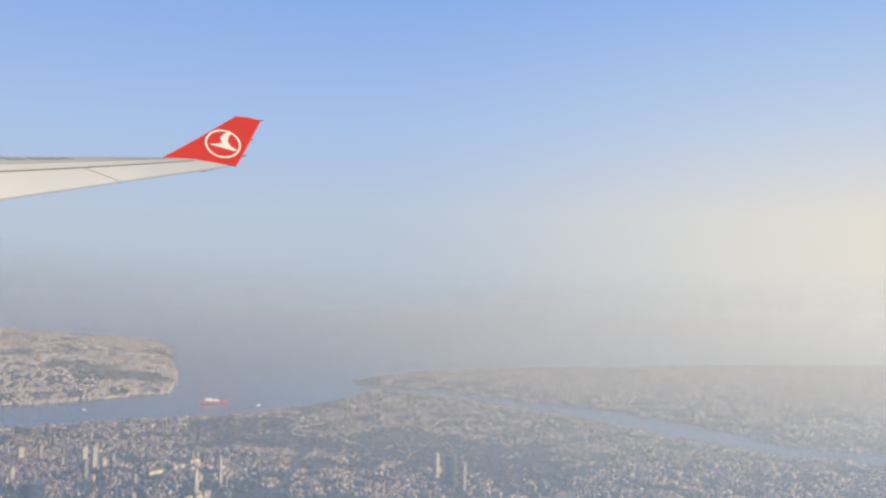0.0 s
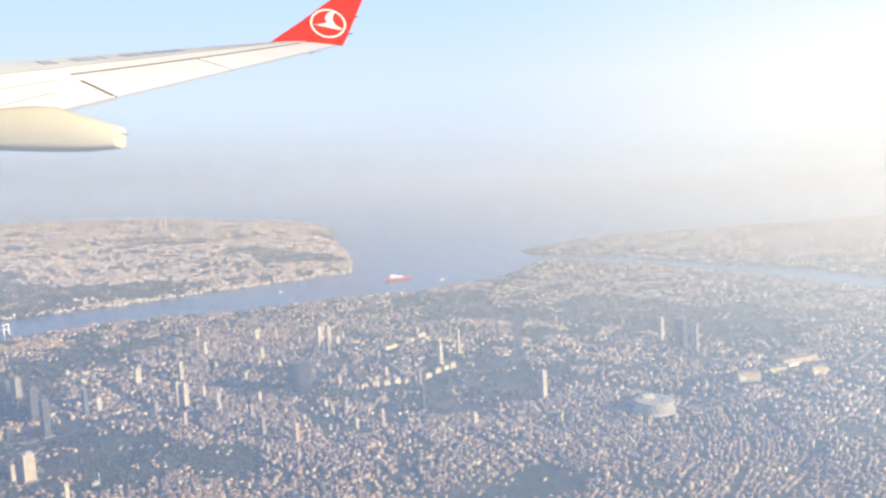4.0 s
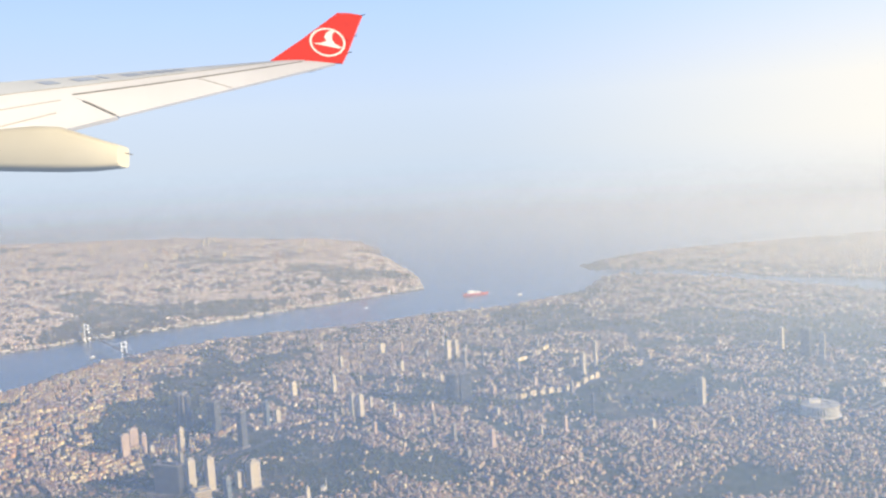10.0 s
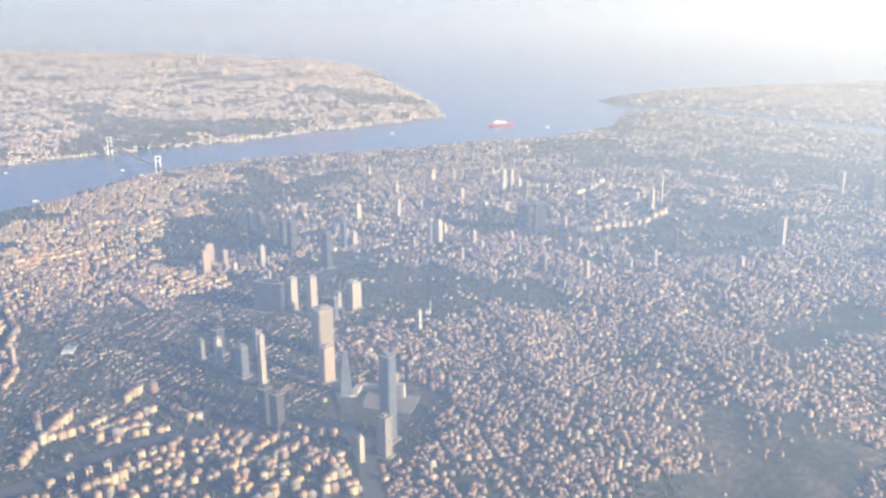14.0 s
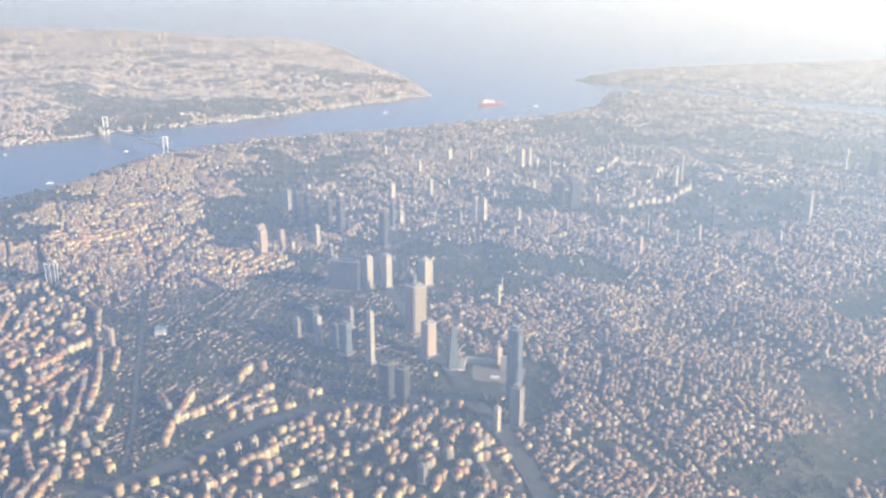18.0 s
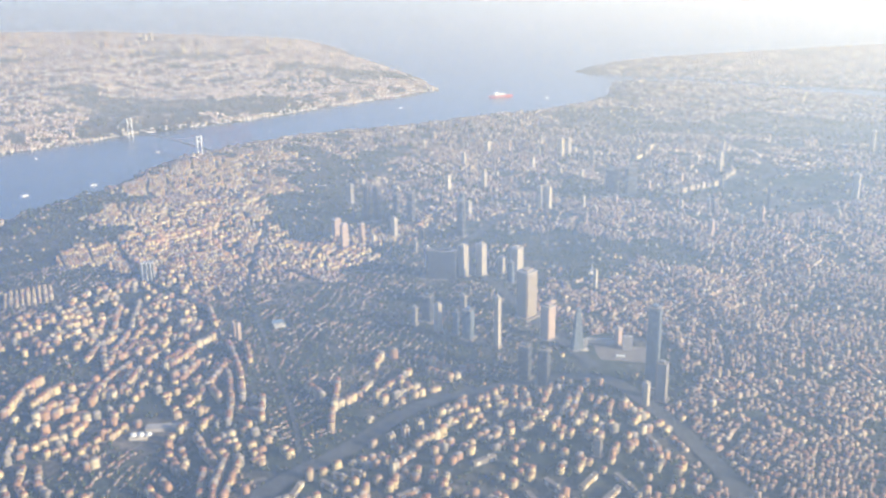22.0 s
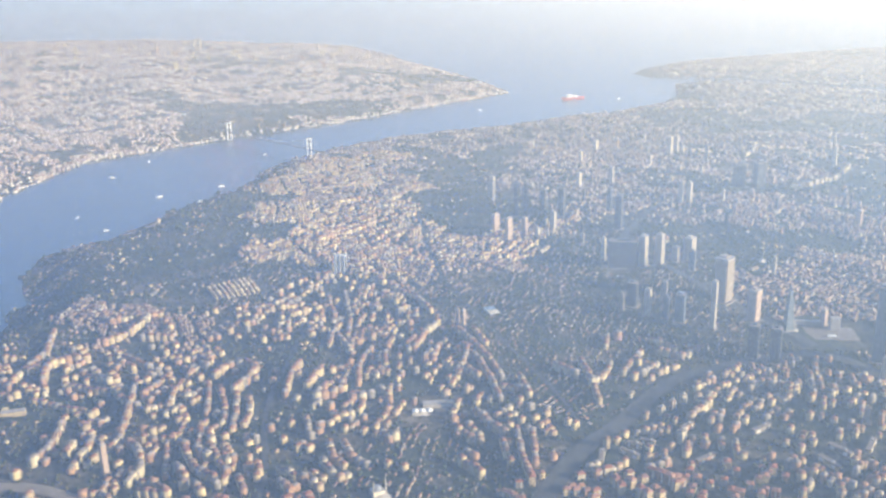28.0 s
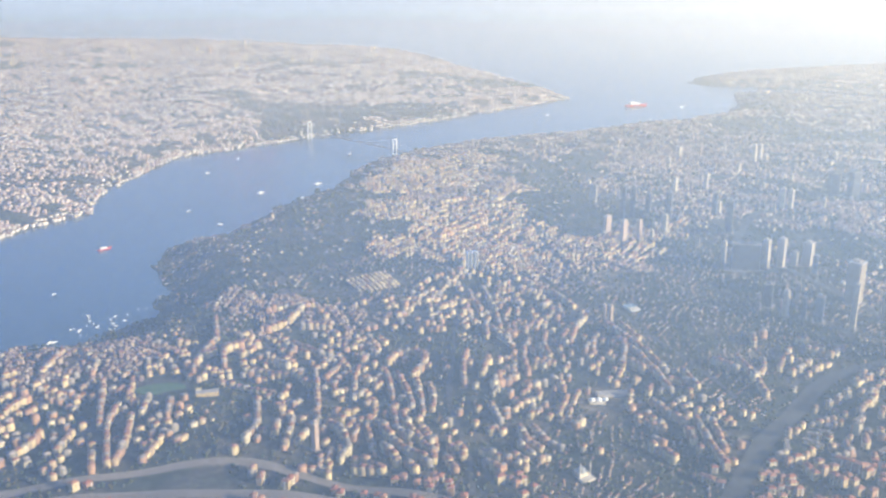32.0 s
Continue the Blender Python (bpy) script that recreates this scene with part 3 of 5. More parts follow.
sea = finish_mesh("water", [(-4900, -900, 0), (4900, -900, 0), (4900, 4900, 0), (-4900, 4900, 0)], [0, 1, 2, 3], [0], [4], [M_WATER])
tagged(new("water", sea), "calm blue-grey strait and open sea", "water", kind="structure")


def ribbon(name, pts, wide, material, label):
    """A road laid over the ground along points."""
    p = np.array(pts, float)
    seg = np.concatenate([[0], np.cumsum(np.hypot(*np.diff(p, axis=0).T))])
    s = np.arange(0, seg[-1], 3.0)
    x, y = np.interp(s, seg, p[:, 0]), np.interp(s, seg, p[:, 1])
    k = np.ones(9) / 9
    if len(s) > 20:
        x[4:-4], y[4:-4] = np.convolve(x, k, "valid"), np.convolve(y, k, "valid")
    dx_, dy_ = np.gradient(x), np.gradient(y)
    ln = np.hypot(dx_, dy_)
    ox, oy = -dy_ / ln * wide / 2, dx_ / ln * wide / 2
    v = []
    for side_ in (-1, -0.33, 0.33, 1):
        xx, yy = x + side_ * ox, y + side_ * oy
        v.append(np.stack([xx, yy, height(xx, yy) + 0.45], axis=1))
    n = len(s)
    v = np.concatenate(v)
    f = [(r * n + i, r * n + i + 1, (r + 1) * n + i + 1, (r + 1) * n + i) for r in range(3) for i in range(n - 1)]
    ob = new(name, finish_mesh(name, v, np.array(f)[:, ::-1].ravel(), np.arange(len(f)) * 4, np.full(len(f), 4), [material]))
    tagged(ob, label, "road", kind="structure")
    return np.stack([x, y], axis=1)


ROADS = []
for pts, wide, mat, label in [
    ([(-380, 120), (-356, 155), (-330, 185), (-312, 204), (-292, 216), (-267, 223), (-253, 222), (-245, 205), (-240, 184), (-235, 160), (-236, 120)], 5.5, M_ROAD, "wide grey asphalt motorway curving past the towers"),
    ([(-640, 128), (-555, 151), (-529, 157), (-510, 163), (-500, 165), (-487, 161), (-474, 153), (-440, 140)], 3.6, M_PALE_ROAD, "pale motorway in a bare cutting"),
    ([(-640, 120), (-555, 143), (-520, 148), (-480, 146), (-440, 132)], 5.0, M_PALE_ROAD, "pale bare slip road beside the motorway"),
    ([(-378, 420), (-378, 356), (-374, 303), (-367, 278), (-356, 231), (-347, 197), (-345, 180)], 1.5, M_ROAD, "grey avenue between the estates"),
    ([(-426, 285), (-433, 228), (-437, 194), (-433, 165), (-435, 130)], 1.8, M_ROAD, "dark road down a wooded valley"),
    ([(-253, 228), (-262, 260), (-276, 300), (-290, 350), (-262, 400), (-215, 430), (-165, 445), (-122, 470), (-92, 470), (-85, 500), (-84, 527), (-86, 594), (-88, 660)], 4.2, M_ROAD, "broad grey avenue lined with towers"),
    ([(-60, 440), (-20, 408), (-2, 400), (26, 425), (58, 438), (84, 470), (105, 503)], 2.6, M_PALE_ROAD, "pale road curving past the round courthouse"),
]:
    ROADS.append((ribbon("road", pts, wide, mat, label), wide))

# ---- haze over the land, painted on see-through sheets ----
side_ = Vector((-PATH_DIR.y, PATH_DIR.x))
if side_.y < 0:
    side_ = -side_
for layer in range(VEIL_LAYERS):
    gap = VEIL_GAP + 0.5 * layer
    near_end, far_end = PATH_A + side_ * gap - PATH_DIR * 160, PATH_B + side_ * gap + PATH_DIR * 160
    haze = finish_mesh("haze_sheet", [(near_end.x, near_end.y, 0.2), (far_end.x, far_end.y, 0.2), (far_end.x, far_end.y, 150), (near_end.x, near_end.y, 150)], [0, 1, 2, 3], [0], [4], [M_VEIL])
    tagged(new("haze_sheet", haze), "see-through sheet painted as evening haze over the city", "haze", kind="structure").visible_shadow = False
# sheets painted as denser haze: warmer over peninsula and sunward sea, bluer by Asia
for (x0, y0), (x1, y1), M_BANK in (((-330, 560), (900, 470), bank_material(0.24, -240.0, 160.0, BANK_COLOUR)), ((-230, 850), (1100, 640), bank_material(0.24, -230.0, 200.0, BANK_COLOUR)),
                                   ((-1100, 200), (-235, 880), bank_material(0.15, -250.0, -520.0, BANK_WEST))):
    haze = finish_mesh("haze_sheet", [(x0, y0, -1), (x1, y1, -1), (x1, y1, 150), (x0, y0, 150)], [0, 1, 2, 3], [0], [4], [M_BANK])
    tagged(new("haze_sheet", haze), "see-through sheet painted as pale haze over the far city", "haze", kind="structure").visible_shadow = False

# ---- districts ----
SEEDS = {
    "A": [(-561, 215), (-531, 179), (-555, 174), (-504, 233), (-449, 211), (-450, 167), (-467, 168), (-479, 222), (-522, 225), (-406, 263), (-429, 277), (-404, 383),
          (-395, 207), (-364, 189), (-416, 168), (-334, 162), (-310, 185), (-286, 183), (-317, 185), (-258, 187), (-379, 222), (-407, 245), (-280, 200), (-273, 171)],
    "D": [(-409, 446), (-355, 346), (-490, 275), (-565, 237), (-207, 256), (-186, 231), (-215, 195), (-154, 263), (-207, 301), (-163, 298), (-109, 345), (-420, 466),
          (-158, 217), (-425, 444), (-256, 557), (-167, 360), (-118, 372), (-60, 367), (-40, 344), (-211, 387), (-120, 270), (-60, 280), (20, 330), (-200, 150), (-140, 160)],
    "V": [(-460, 321), (-320, 263), (-359, 243), (-351, 204), (-291, 341), (-389, 166), (-545, 359), (-335, 220), (-363, 287), (-296, 238), (-314, 321), (-348, 245)],
    "R": [(-446, 409), (-424, 381), (-411, 381), (-408, 400), (-396, 406), (-441, 442), (-425, 448), (-405, 443), (-390, 444), (-384, 411), (-456, 440), (-451, 480), (-431, 494),
          (-406, 481), (-417, 532), (-404, 555), (-382, 557), (-374, 378), (-387, 365), (-365, 334), (-356, 342), (-345, 354), (-339, 366), (-426, 476), (-391, 469), (-417, 437),
          (-430, 422), (-408, 420), (-354, 348), (-370, 342), (-440, 370), (-436, 395), (-420, 515)],
    "B": [(-665, 898), (-617, 823), (-630, 793), (-589, 733), (-567, 668), (-593, 700), (-610, 932), (-565, 870), (-532, 867), (-504, 883), (-464, 843), (-438, 877),
          (-394, 873), (-367, 815), (-347, 815), (-323, 858), (-297, 895), (-449, 722), (-422, 745), (-480, 950), (-540, 930), (-400, 930), (-700, 950), (-720, 870), (-680, 760)],
    "W": [(-345, 587), (-240, 398), (-264, 481), (-167, 474), (-144, 392), (-394, 534), (-316, 617), (-313, 492), (-50, 527), (-98, 716), (-43, 791), (-259, 418),
          (-436, 583), (-22, 458), (-142, 541), (24, 689), (117, 617), (167, 540), (222, 517), (90, 450), (-200, 640)],
    "P": [(-671, 1004), (-611, 850), (-592, 855), (-562, 825), (-532, 755), (-522, 769), (-500, 739), (-483, 724), (-464, 712), (-501, 700),
          (-543, 716), (-544, 695), (-470, 794), (-451, 799), (-433, 807), (-410, 805), (-395, 798), (-399, 1041), (-346, 986),
          (-375, 444), (-359, 433), (-355, 392), (-355, 496), (-342, 511), (-356, 573), (-342, 581), (-362, 556), (-330, 571),
          (-520, 358), (-505, 355), (-496, 371), (-480, 368), (-508, 319), (-490, 304), (-486, 416), (-471, 446), (-369, 417), (-360, 427), (-260, 364), (-251, 359),
          (-222, 349), (-113, 484), (-104, 469), (-96, 456), (-80, 448), (-198, 451), (-162, 182), (-150, 188), (-161, 170), (-545, 312), (-490, 416), (-526, 266), (-427, 237), (-435, 202), (-467, 463), (-505, 332), (-503, 206), (-558, 271), (-335, 530), (-505, 385), (-432, 169),
          (-548, 153), (-514, 159), (-223, 337), (-191, 346), (-252, 363), (-169, 176), (-345, 530), (-449, 394), (-243, 218), (-296, 221), (-361, 572), (-116, 707),
          (-18, 628), (-239, 336), (-167, 440), (-112, 424), (32, 592), (-138, 665), (-147, 214), (-112, 290), (-178, 164), (-80, 312)],
}
rs = np.random.RandomState(3)
seeds = [(x, y, k) for k, pts in SEEDS.items() for x, y in pts]
for x, y, k in list(seeds):
    for _ in range({"A": 1, "D": 3, "V": 1, "W": 2, "P": 0, "R": 0, "B": 2}[k]):
        an, ra = rs.uniform(0, 2 * math.pi), rs.uniform(9, 24)
        seeds.append((x + ra * math.cos(an), y + ra * math.sin(an), k))
HAND = len(seeds)
for gx0 in range(-2100, 1000, 62):
    for gy0 in range(-180, 1750, 62):
        x, y = gx0 + rs.uniform(-20, 20), gy0 + rs.uniform(-20, 20)
        near = min(math.hypot(x - a, y - b) for a, b, _ in seeds[:HAND])
        if near < 58:
            continue
        d = lands(np.array([x]), np.array([y]))
        if max(float(v[0]) for v in d) < -40:
            continue
        wooded = float(waves(np.array([x]), np.array([y]), 21, 260)[0])
        asia = float(d[2][0]) > 0
        seeds.append((x, y, "P" if wooded > (0.7 if asia else 0.8) else "B" if asia else "W"))
SX, SY = np.array([s[0] for s in seeds]), np.array([s[1] for s in seeds])
KIND = np.array([s[2] for s in seeds])
ANGLE = rs.uniform(0, math.pi / 2, len(seeds))
for kind, mean, spread in (("R", 0.4, 0.18), ("V", 1.1, 0.2), ("A", 0.7, 0.3)):
    ANGLE = np.where(KIND == kind, rs.normal(mean, spread, len(seeds)), ANGLE)
REACH = 62.0


def nearest_seed(px, py):
    best, who = np.full(px.shape, 1e18), np.zeros(px.shape, int)
    px, py = px + 5 * waves(px, py, 41, 34) + 2.5 * waves(px, py, 43, 13), py + 5 * waves(px, py, 42, 34) + 2.5 * waves(px, py, 44, 13)
    reach2 = 150.0
    for j in np.nonzero((SX > px.min() - reach2) & (SX < px.max() + reach2) & (SY > py.min() - reach2) & (SY < py.max() + reach2))[0]:
        d = (px - SX[j]) ** 2 + (py - SY[j]) ** 2
        m = d < best
        best[m], who[m] = d[m], j
    return who


def clear_of(px, py, margin):
    ok = np.ones(px.shape, bool)
    here = np.nonzero((px > -700) & (px < 60) & (py > 90) & (py < 700))[0]
    qx, qy, free = px[here], py[here], ok[here]
    for line_, wide in ROADS:
        for x, y in line_:
            free &= (qx - x) ** 2 + (qy - y) ** 2 > (wide / 2 + margin) ** 2
    for x, y, r in CLEARED:
        free &= (qx - x) ** 2 + (qy - y) ** 2 > r * r
    ok[here] = free
    return ok


# ---- landmark towers: x, y, width, depth, height, cladding, turn ----
TOWERS = [
    (-297, 316, 12.0, 4.0, 12.6, "dark", -14), (-302, 329, 2.2, 2.2, 10.5, "white", 10), (-288, 316, 3.6, 3.6, 13.6, "white", 45), (-280.5, 317, 3.6, 3.6, 14.0, "white", 45),
    (-271, 324, 3.4, 3.4, 7.0, "white", 42), (-265, 324, 5.2, 4.8, 11.2, "white", 42), (-268.5, 274, 6.0, 5.4, 17.8, "tan", 40), (-264, 255, 5.2, 4.8, 12.6, "pink", 40),
    (-283, 245, 2.1, 2.2, 18.2, "white", 48), (-239, 213, 4.8, 4.6, 26.5, "glass", 60), (-302, 261, 2.3, 2.6, 10.9, "white", 40),
]
TOWERS += [
    (-305, 271, 4.8, 4.6, 10.0, "dark", 55), (-292, 273, 2.5, 2.5, 7.9, "grey", 30), (-292, 254, 4.2, 4.2, 11.0, "glass", 50), (-296, 258, 2.4, 2.4, 9.0, "glass", 40),
    (-277, 223, 4.4, 4.2, 12.0, "dark", 58), (-272, 217, 4.2, 4.2, 12.8, "dark", 58), (-239, 203, 3.8, 3.8, 12.5, "grey", 45), (-245, 198, 1.9, 1.9, 8.0, "white", 35),
    (-328, 410, 2.9, 3.2, 18.5, "dark", 60), (-323, 409, 2.9, 3.2, 18.0, "dark", 60), (-342, 386, 5.2, 3.0, 8.5, "pink", 5), (-330, 370, 2.7, 3.0, 10.2, "pink", 5),
]
TOWERS += [
    (-315, 377, 2.6, 3.2, 10.4, "white", 30), (-204, 545, 3.8, 3.8, 12.0, "white", -10), (-199, 547, 3.2, 3.2, 12.0, "white", -10), (-191, 512, 2.6, 2.6, 10.5, "grey", 20),
    (-194, 549, 3.0, 3.0, 4.8, "white", 0), (-240, 412, 2.8, 3.0, 12.0, "white", 25), (-236, 411, 2.8, 3.0, 11.4, "white", 25), (-115, 498, 1.8, 2.0, 16.0, "white", 30),
    (-306, 401, 5.1, 4.0, 15.2, "dark", 25), (-284, 372, 4.2, 4.2, 17.0, "dark", 20), (-266, 169, 2.3, 2.3, 5.2, "grey", 10), (-337, 440, 4.0, 4.0, 11.0, "grey", 10),
]
TOWERS += [
    (-371, 257, 1.6, 1.6, 6.4, "pink", 10), (-373, 259, 1.5, 1.5, 6.0, "pink", 10), (-241, 247, 3.0, 2.4, 6.4, "pink", 10), (-69, 423, 3.2, 3.6, 13.9, "white", 35),
    (6, 513, 5.4, 6.6, 17.0, "dark", 60), (12, 502, 3.6, 3.6, 16.0, "grey", 20), (-2, 535, 3.0, 3.0, 13.5, "white", 20), (-194, 449, 6.4, 4.5, 14.0, "dark", 15),
    (-186, 441, 6.0, 4.5, 16.0, "dark", 15), (-123, 407, 1.9, 1.9, 12.0, "dark", 15), (-281, 402, 3.0, 3.0, 12.5, "glass", 30), (-338, 368, 4.4, 2.6, 11.0, "pink", 10),
]
TOWERS += [
    (-98, 383, 2.6, 2.6, 5.1, "white", 30), (-283, 464, 3.6, 2.6, 8.4, "white", 10), (-249, 565, 4.8, 3.0, 6.6, "white", 10), (-313, 414, 4.2, 3.6, 12.0, "dark", 10),
    (-181, 524, 1.7, 1.7, 9.3, "dark", 10), (-123, 480, 2.4, 2.4, 12.5, "white", 30), (-262, 471, 2.6, 2.6, 10.2, "white", 10), (-277, 407, 3.0, 2.6, 7.0, "white", 30),
    (-476, 169, 1.9, 2.4, 9.0, "pink", 5), (-237, 300, 1.7, 1.7, 8.0, "white", 20), (-310, 268, 2.0, 2.0, 7.0, "grey", 30), (-270, 306, 3.0, 3.0, 9.0, "glass", 10),
]
SLABS = [(-320, 185, 30, 1.9, 1.6, 3.0), (-316, 187.5, 30, 1.9, 1.6, 3.0), (-312, 190, 30, 1.9, 1.6, 3.0), (-307.5, 186.5, 30, 1.9, 1.6, 2.8), (-316, 174, 38, 5.0, 1.5, 2.2),
         (-319.5, 168, 30, 2.0, 1.8, 4.2), (-329, 168, -32, 4.0, 1.3, 1.6), (-333.5, 166, -32, 4.0, 1.3, 1.6), (-436, 271, 25, 6.0, 1.4, 1.6), (-417, 273, 25, 5.0, 1.4, 1.8),
         (-336, 161, -50, 6.0, 1.3, 1.5), (-344, 160, 72, 6.5, 1.3, 1.5), (-286, 150, -72, 7.0, 1.4, 1.5), (-280, 156, -63, 7.0, 1.4, 1.5), (-271, 157, 51, 8.0, 1.4, 1.6),
         (-267, 150, 48, 8.0, 1.4, 1.6), (-250, 173, -79, 7.0, 1.4, 1.6), (-296, 170, 29, 7.0, 1.4, 1.6), (-262, 156, -70, 8.0, 1.3, 1.4), (-316, 158, 29, 7.0, 1.3, 1.5)]
# white blocks of flats along the curve of the avenue
ARC = [(-167, 441), (-159, 439), (-149, 445), (-140, 454), (-130, 461), (-121, 470), (-115, 477)]
for (ax, ay), (bx, by) in zip(ARC, ARC[1:]):
    for share in (0.25, 0.75):
        SLABS.append((ax + (bx - ax) * share, ay + (by - ay) * share, math.degrees(math.atan2(by - ay, bx - ax)), 3.6, 1.8, 2.6 + share))
SLABS += [(-158, 528, 52, 9.0, 2.0, 2.6), (-149, 541, 55, 9.0, 2.0, 2.8), (-143, 553, 55, 7.0, 2.0, 3.0)]
MALLS = [(58, 481, 30, 22, 9, 3.4), (62, 453, 8, 7, 4, 5.0), (28, 446, 4, 11, 4.5, 4.4), (44, 462, 20, 9, 6, 2.6)]
CLEARED = [(x, y, w * 0.6) for x, y, _, w, *_ in MALLS] + [(x, y, max(w, d) * 0.75 + 0.8) for x, y, w, d, *_ in TOWERS]
CLEARED += [(x, y, w * 0.6 + 0.9) for x, y, _, w, _, _ in SLABS]
CLEARED += [(-460, 312, 13)]
CLEARED += [(-388, 193, 7), (-404, 152, 4.5), (-528, 211, 9), (-512, 205, 6), (-244, 240, 17), (-359, 272, 5), (-22, 392, 11), (-417, 325, 5), (-510, 150, 14)]

SPEC = {  # spacing along and across, length, width, low and high, share left out
    "A": (2.35, 3.3, (1.7, 2.3), (1.35, 1.75), (1.4, 2.4), 0.05),
    "D": (1.35, 1.7, (0.9, 2.0), (0.85, 1.5), (0.5, 1.5), 0.06),
    "V": (1.15, 2.7, (0.75, 1.15), (0.55, 0.75), (0.32, 0.55), 0.12),
    "W": (2.0, 2.35, (1.1, 1.9), (1.0, 1.6), (0.7, 1.6), 0.14),
    "R": (1.5, 3.4, (1.25, 1.65), (1.0, 1.3), (1.3, 2.0), 0.06),
    "B": (2.3, 2.9, (1.3, 2.2), (1.1, 1.8), (0.8, 1.7), 0.12),
    "P": (3.2, 4.2, (0.8, 1.6), (0.8, 1.2), (0.6, 1.2), 0.35),
}
# dark wooded valleys between the ridges of the dense quarters
VALLEYS = [[(-210, 343), (-186, 320), (-170, 303), (-154, 286), (-143, 262), (-138, 232), (-138, 208), (-144, 189)], [(-140, 409), (-129, 369), (-120, 313), (-106, 293), (-108, 250), (-116, 215)],
           [(-124, 309), (-125, 356), (-124, 420), (-124, 460)], [(-89, 313), (-88, 368), (-87, 416), (-86, 478)], [(-40, 317), (-23, 365), (4, 409), (33, 465)], [(43, 572), (45, 512), (10, 467)],
           [(-257, 287), (-243, 267)]]
VALLEY_POINTS = []
for line_ in VALLEYS:
    for (ax, ay), (bx, by) in zip(line_, line_[1:]):
        for k in range(8):
            VALLEY_POINTS.append((ax + (bx - ax) * k / 8, ay + (by - ay) * k / 8))


def valley_share(px, py):
    """0 on the floor of a valley, 1 away from it."""
    best = np.full(px.shape, 1e9)
    if px.size and px.max() > -290 and px.min() < 120 and py.max() > 150 and py.min() < 600:
        for x, y in VALLEY_POINTS:
            best = np.minimum(best, (px - x) ** 2 + (py - y) ** 2)
    return smooth(np.sqrt(best), 3.0, 10.0)


found = defaultdict(list)
for j, (sx0, sy0, kind) in enumerate(seeds):
    sp = SPEC[kind]
    grow = (1.2 if sy0 < 900 else 1.5) if kind == "B" else 1.0 if sy0 < 500 else 1.15 if sy0 < 800 else 1.6
    a, b = sp[0] * grow, sp[1] * grow
    reach = REACH if j >= HAND else 75.0
    u, w = np.meshgrid(np.arange(-reach, reach, a), np.arange(-reach, reach, b))
    row, col = np.round(w / b).astype(int), np.round(u / a).astype(int)
    u, w, row, col = u.ravel(), w.ravel(), row.ravel(), col.ravel()
    keep = (col % (9 if kind != "A" else 6) != 0) & (rs.rand(len(u)) > sp[5])
    if kind == "D":
        keep &= (row % 9 > 0) & (col % 13 > 0)
    if kind in "AVR":
        w = w + 2.6 * np.sin(u / 9.0 + row * 0.25) + np.where(row % 2 == 0, 0.12, -0.12) * b
        keep &= np.sin(u / 6.5 + row * 2.1) > (-0.8 if kind == "A" else -0.85 if kind == "V" else -0.95)
    u, w = u[keep], w[keep]
    th = ANGLE[j]
    jx, jy = rs.normal(0, (0.15 if kind in 'DW' else 0.1) * a, len(u)), rs.normal(0, (0.15 if kind in 'DW' else 0.07) * b, len(u))
    u, w = u + jx, w + jy
    x, y = sx0 + u * math.cos(th) - w * math.sin(th), sy0 + u * math.sin(th) + w * math.cos(th)
    x, y = x + 3 * waves(x, y, 31, 60), y + 3 * waves(x, y, 32, 60)
    ok = (np.maximum(np.maximum(*lands(x, y)[:2]), lands(x, y)[2]) > 2.5) & (y > -170)
    x, y, w, u = x[ok], y[ok], w[ok], u[ok]
    ok = nearest_seed(x, y) == j
    thick = smooth(waves(x, y, 90, 40) + 0.6 * waves(x, y, 91, 16), -0.65, 0.35)
    if kind in "DW":
        thick = thick * valley_share(x, y)
    ok &= rs.rand(len(x)) < {"A": 0.5, "D": 0.45, "V": 0.3, "W": 0.25, "P": 0.5, "R": 0.8, "B": 0.3}[kind] * (1 - thick) + thick
    if kind == "P":
        ok &= waves(x, y, 79, 26) > 0.25
    if kind in "WB":
        ok &= waves(x, y, 78, 45) > -0.75
    x, y, u = x[ok], y[ok], u[ok]
    if len(x) == 0:
        continue
    n = len(x)
    size = np.stack([rs.uniform(*sp[2], n) * grow, rs.uniform(*sp[3], n) * grow, rs.uniform(*sp[4], n) * rs.uniform(0.85, 1.15, n) * (1.0 if grow < 1.5 else 1.25)], axis=1)
    tall = rs.rand(n) < (0.02 if kind in "DW" else 0.0)
    size[tall, 2] *= 1.7
    an = th + rs.normal(0, 0.07, n) + np.where(rs.rand(n) < (0.45 if kind in 'DW' else 0.0 if kind in 'RV' else 0.12), math.pi / 2, 0)
    if kind in "AV":
        an = an + 0.2 * np.cos(u / 11.0)
    found[kind].append(np.column_stack([x, y, an, size]))
for k in found:
    found[k] = np.concatenate(found[k])
    found[k] = found[k][clear_of(found[k][:, 0], found[k][:, 1], 0.9)]


def lay(rows):
    z = np.minimum(height(rows[:, 0], rows[:, 1]), height(rows[:, 0] + 0.8, rows[:, 1] + 0.8)) - 0.25
    size = rows[:, 3:6].copy()
    size[:, 2] += 0.25
    return np.column_stack([rows[:, :2], z]), rows[:, 2], size


# streets of apartment blocks: each follows the slope
STREETS = []
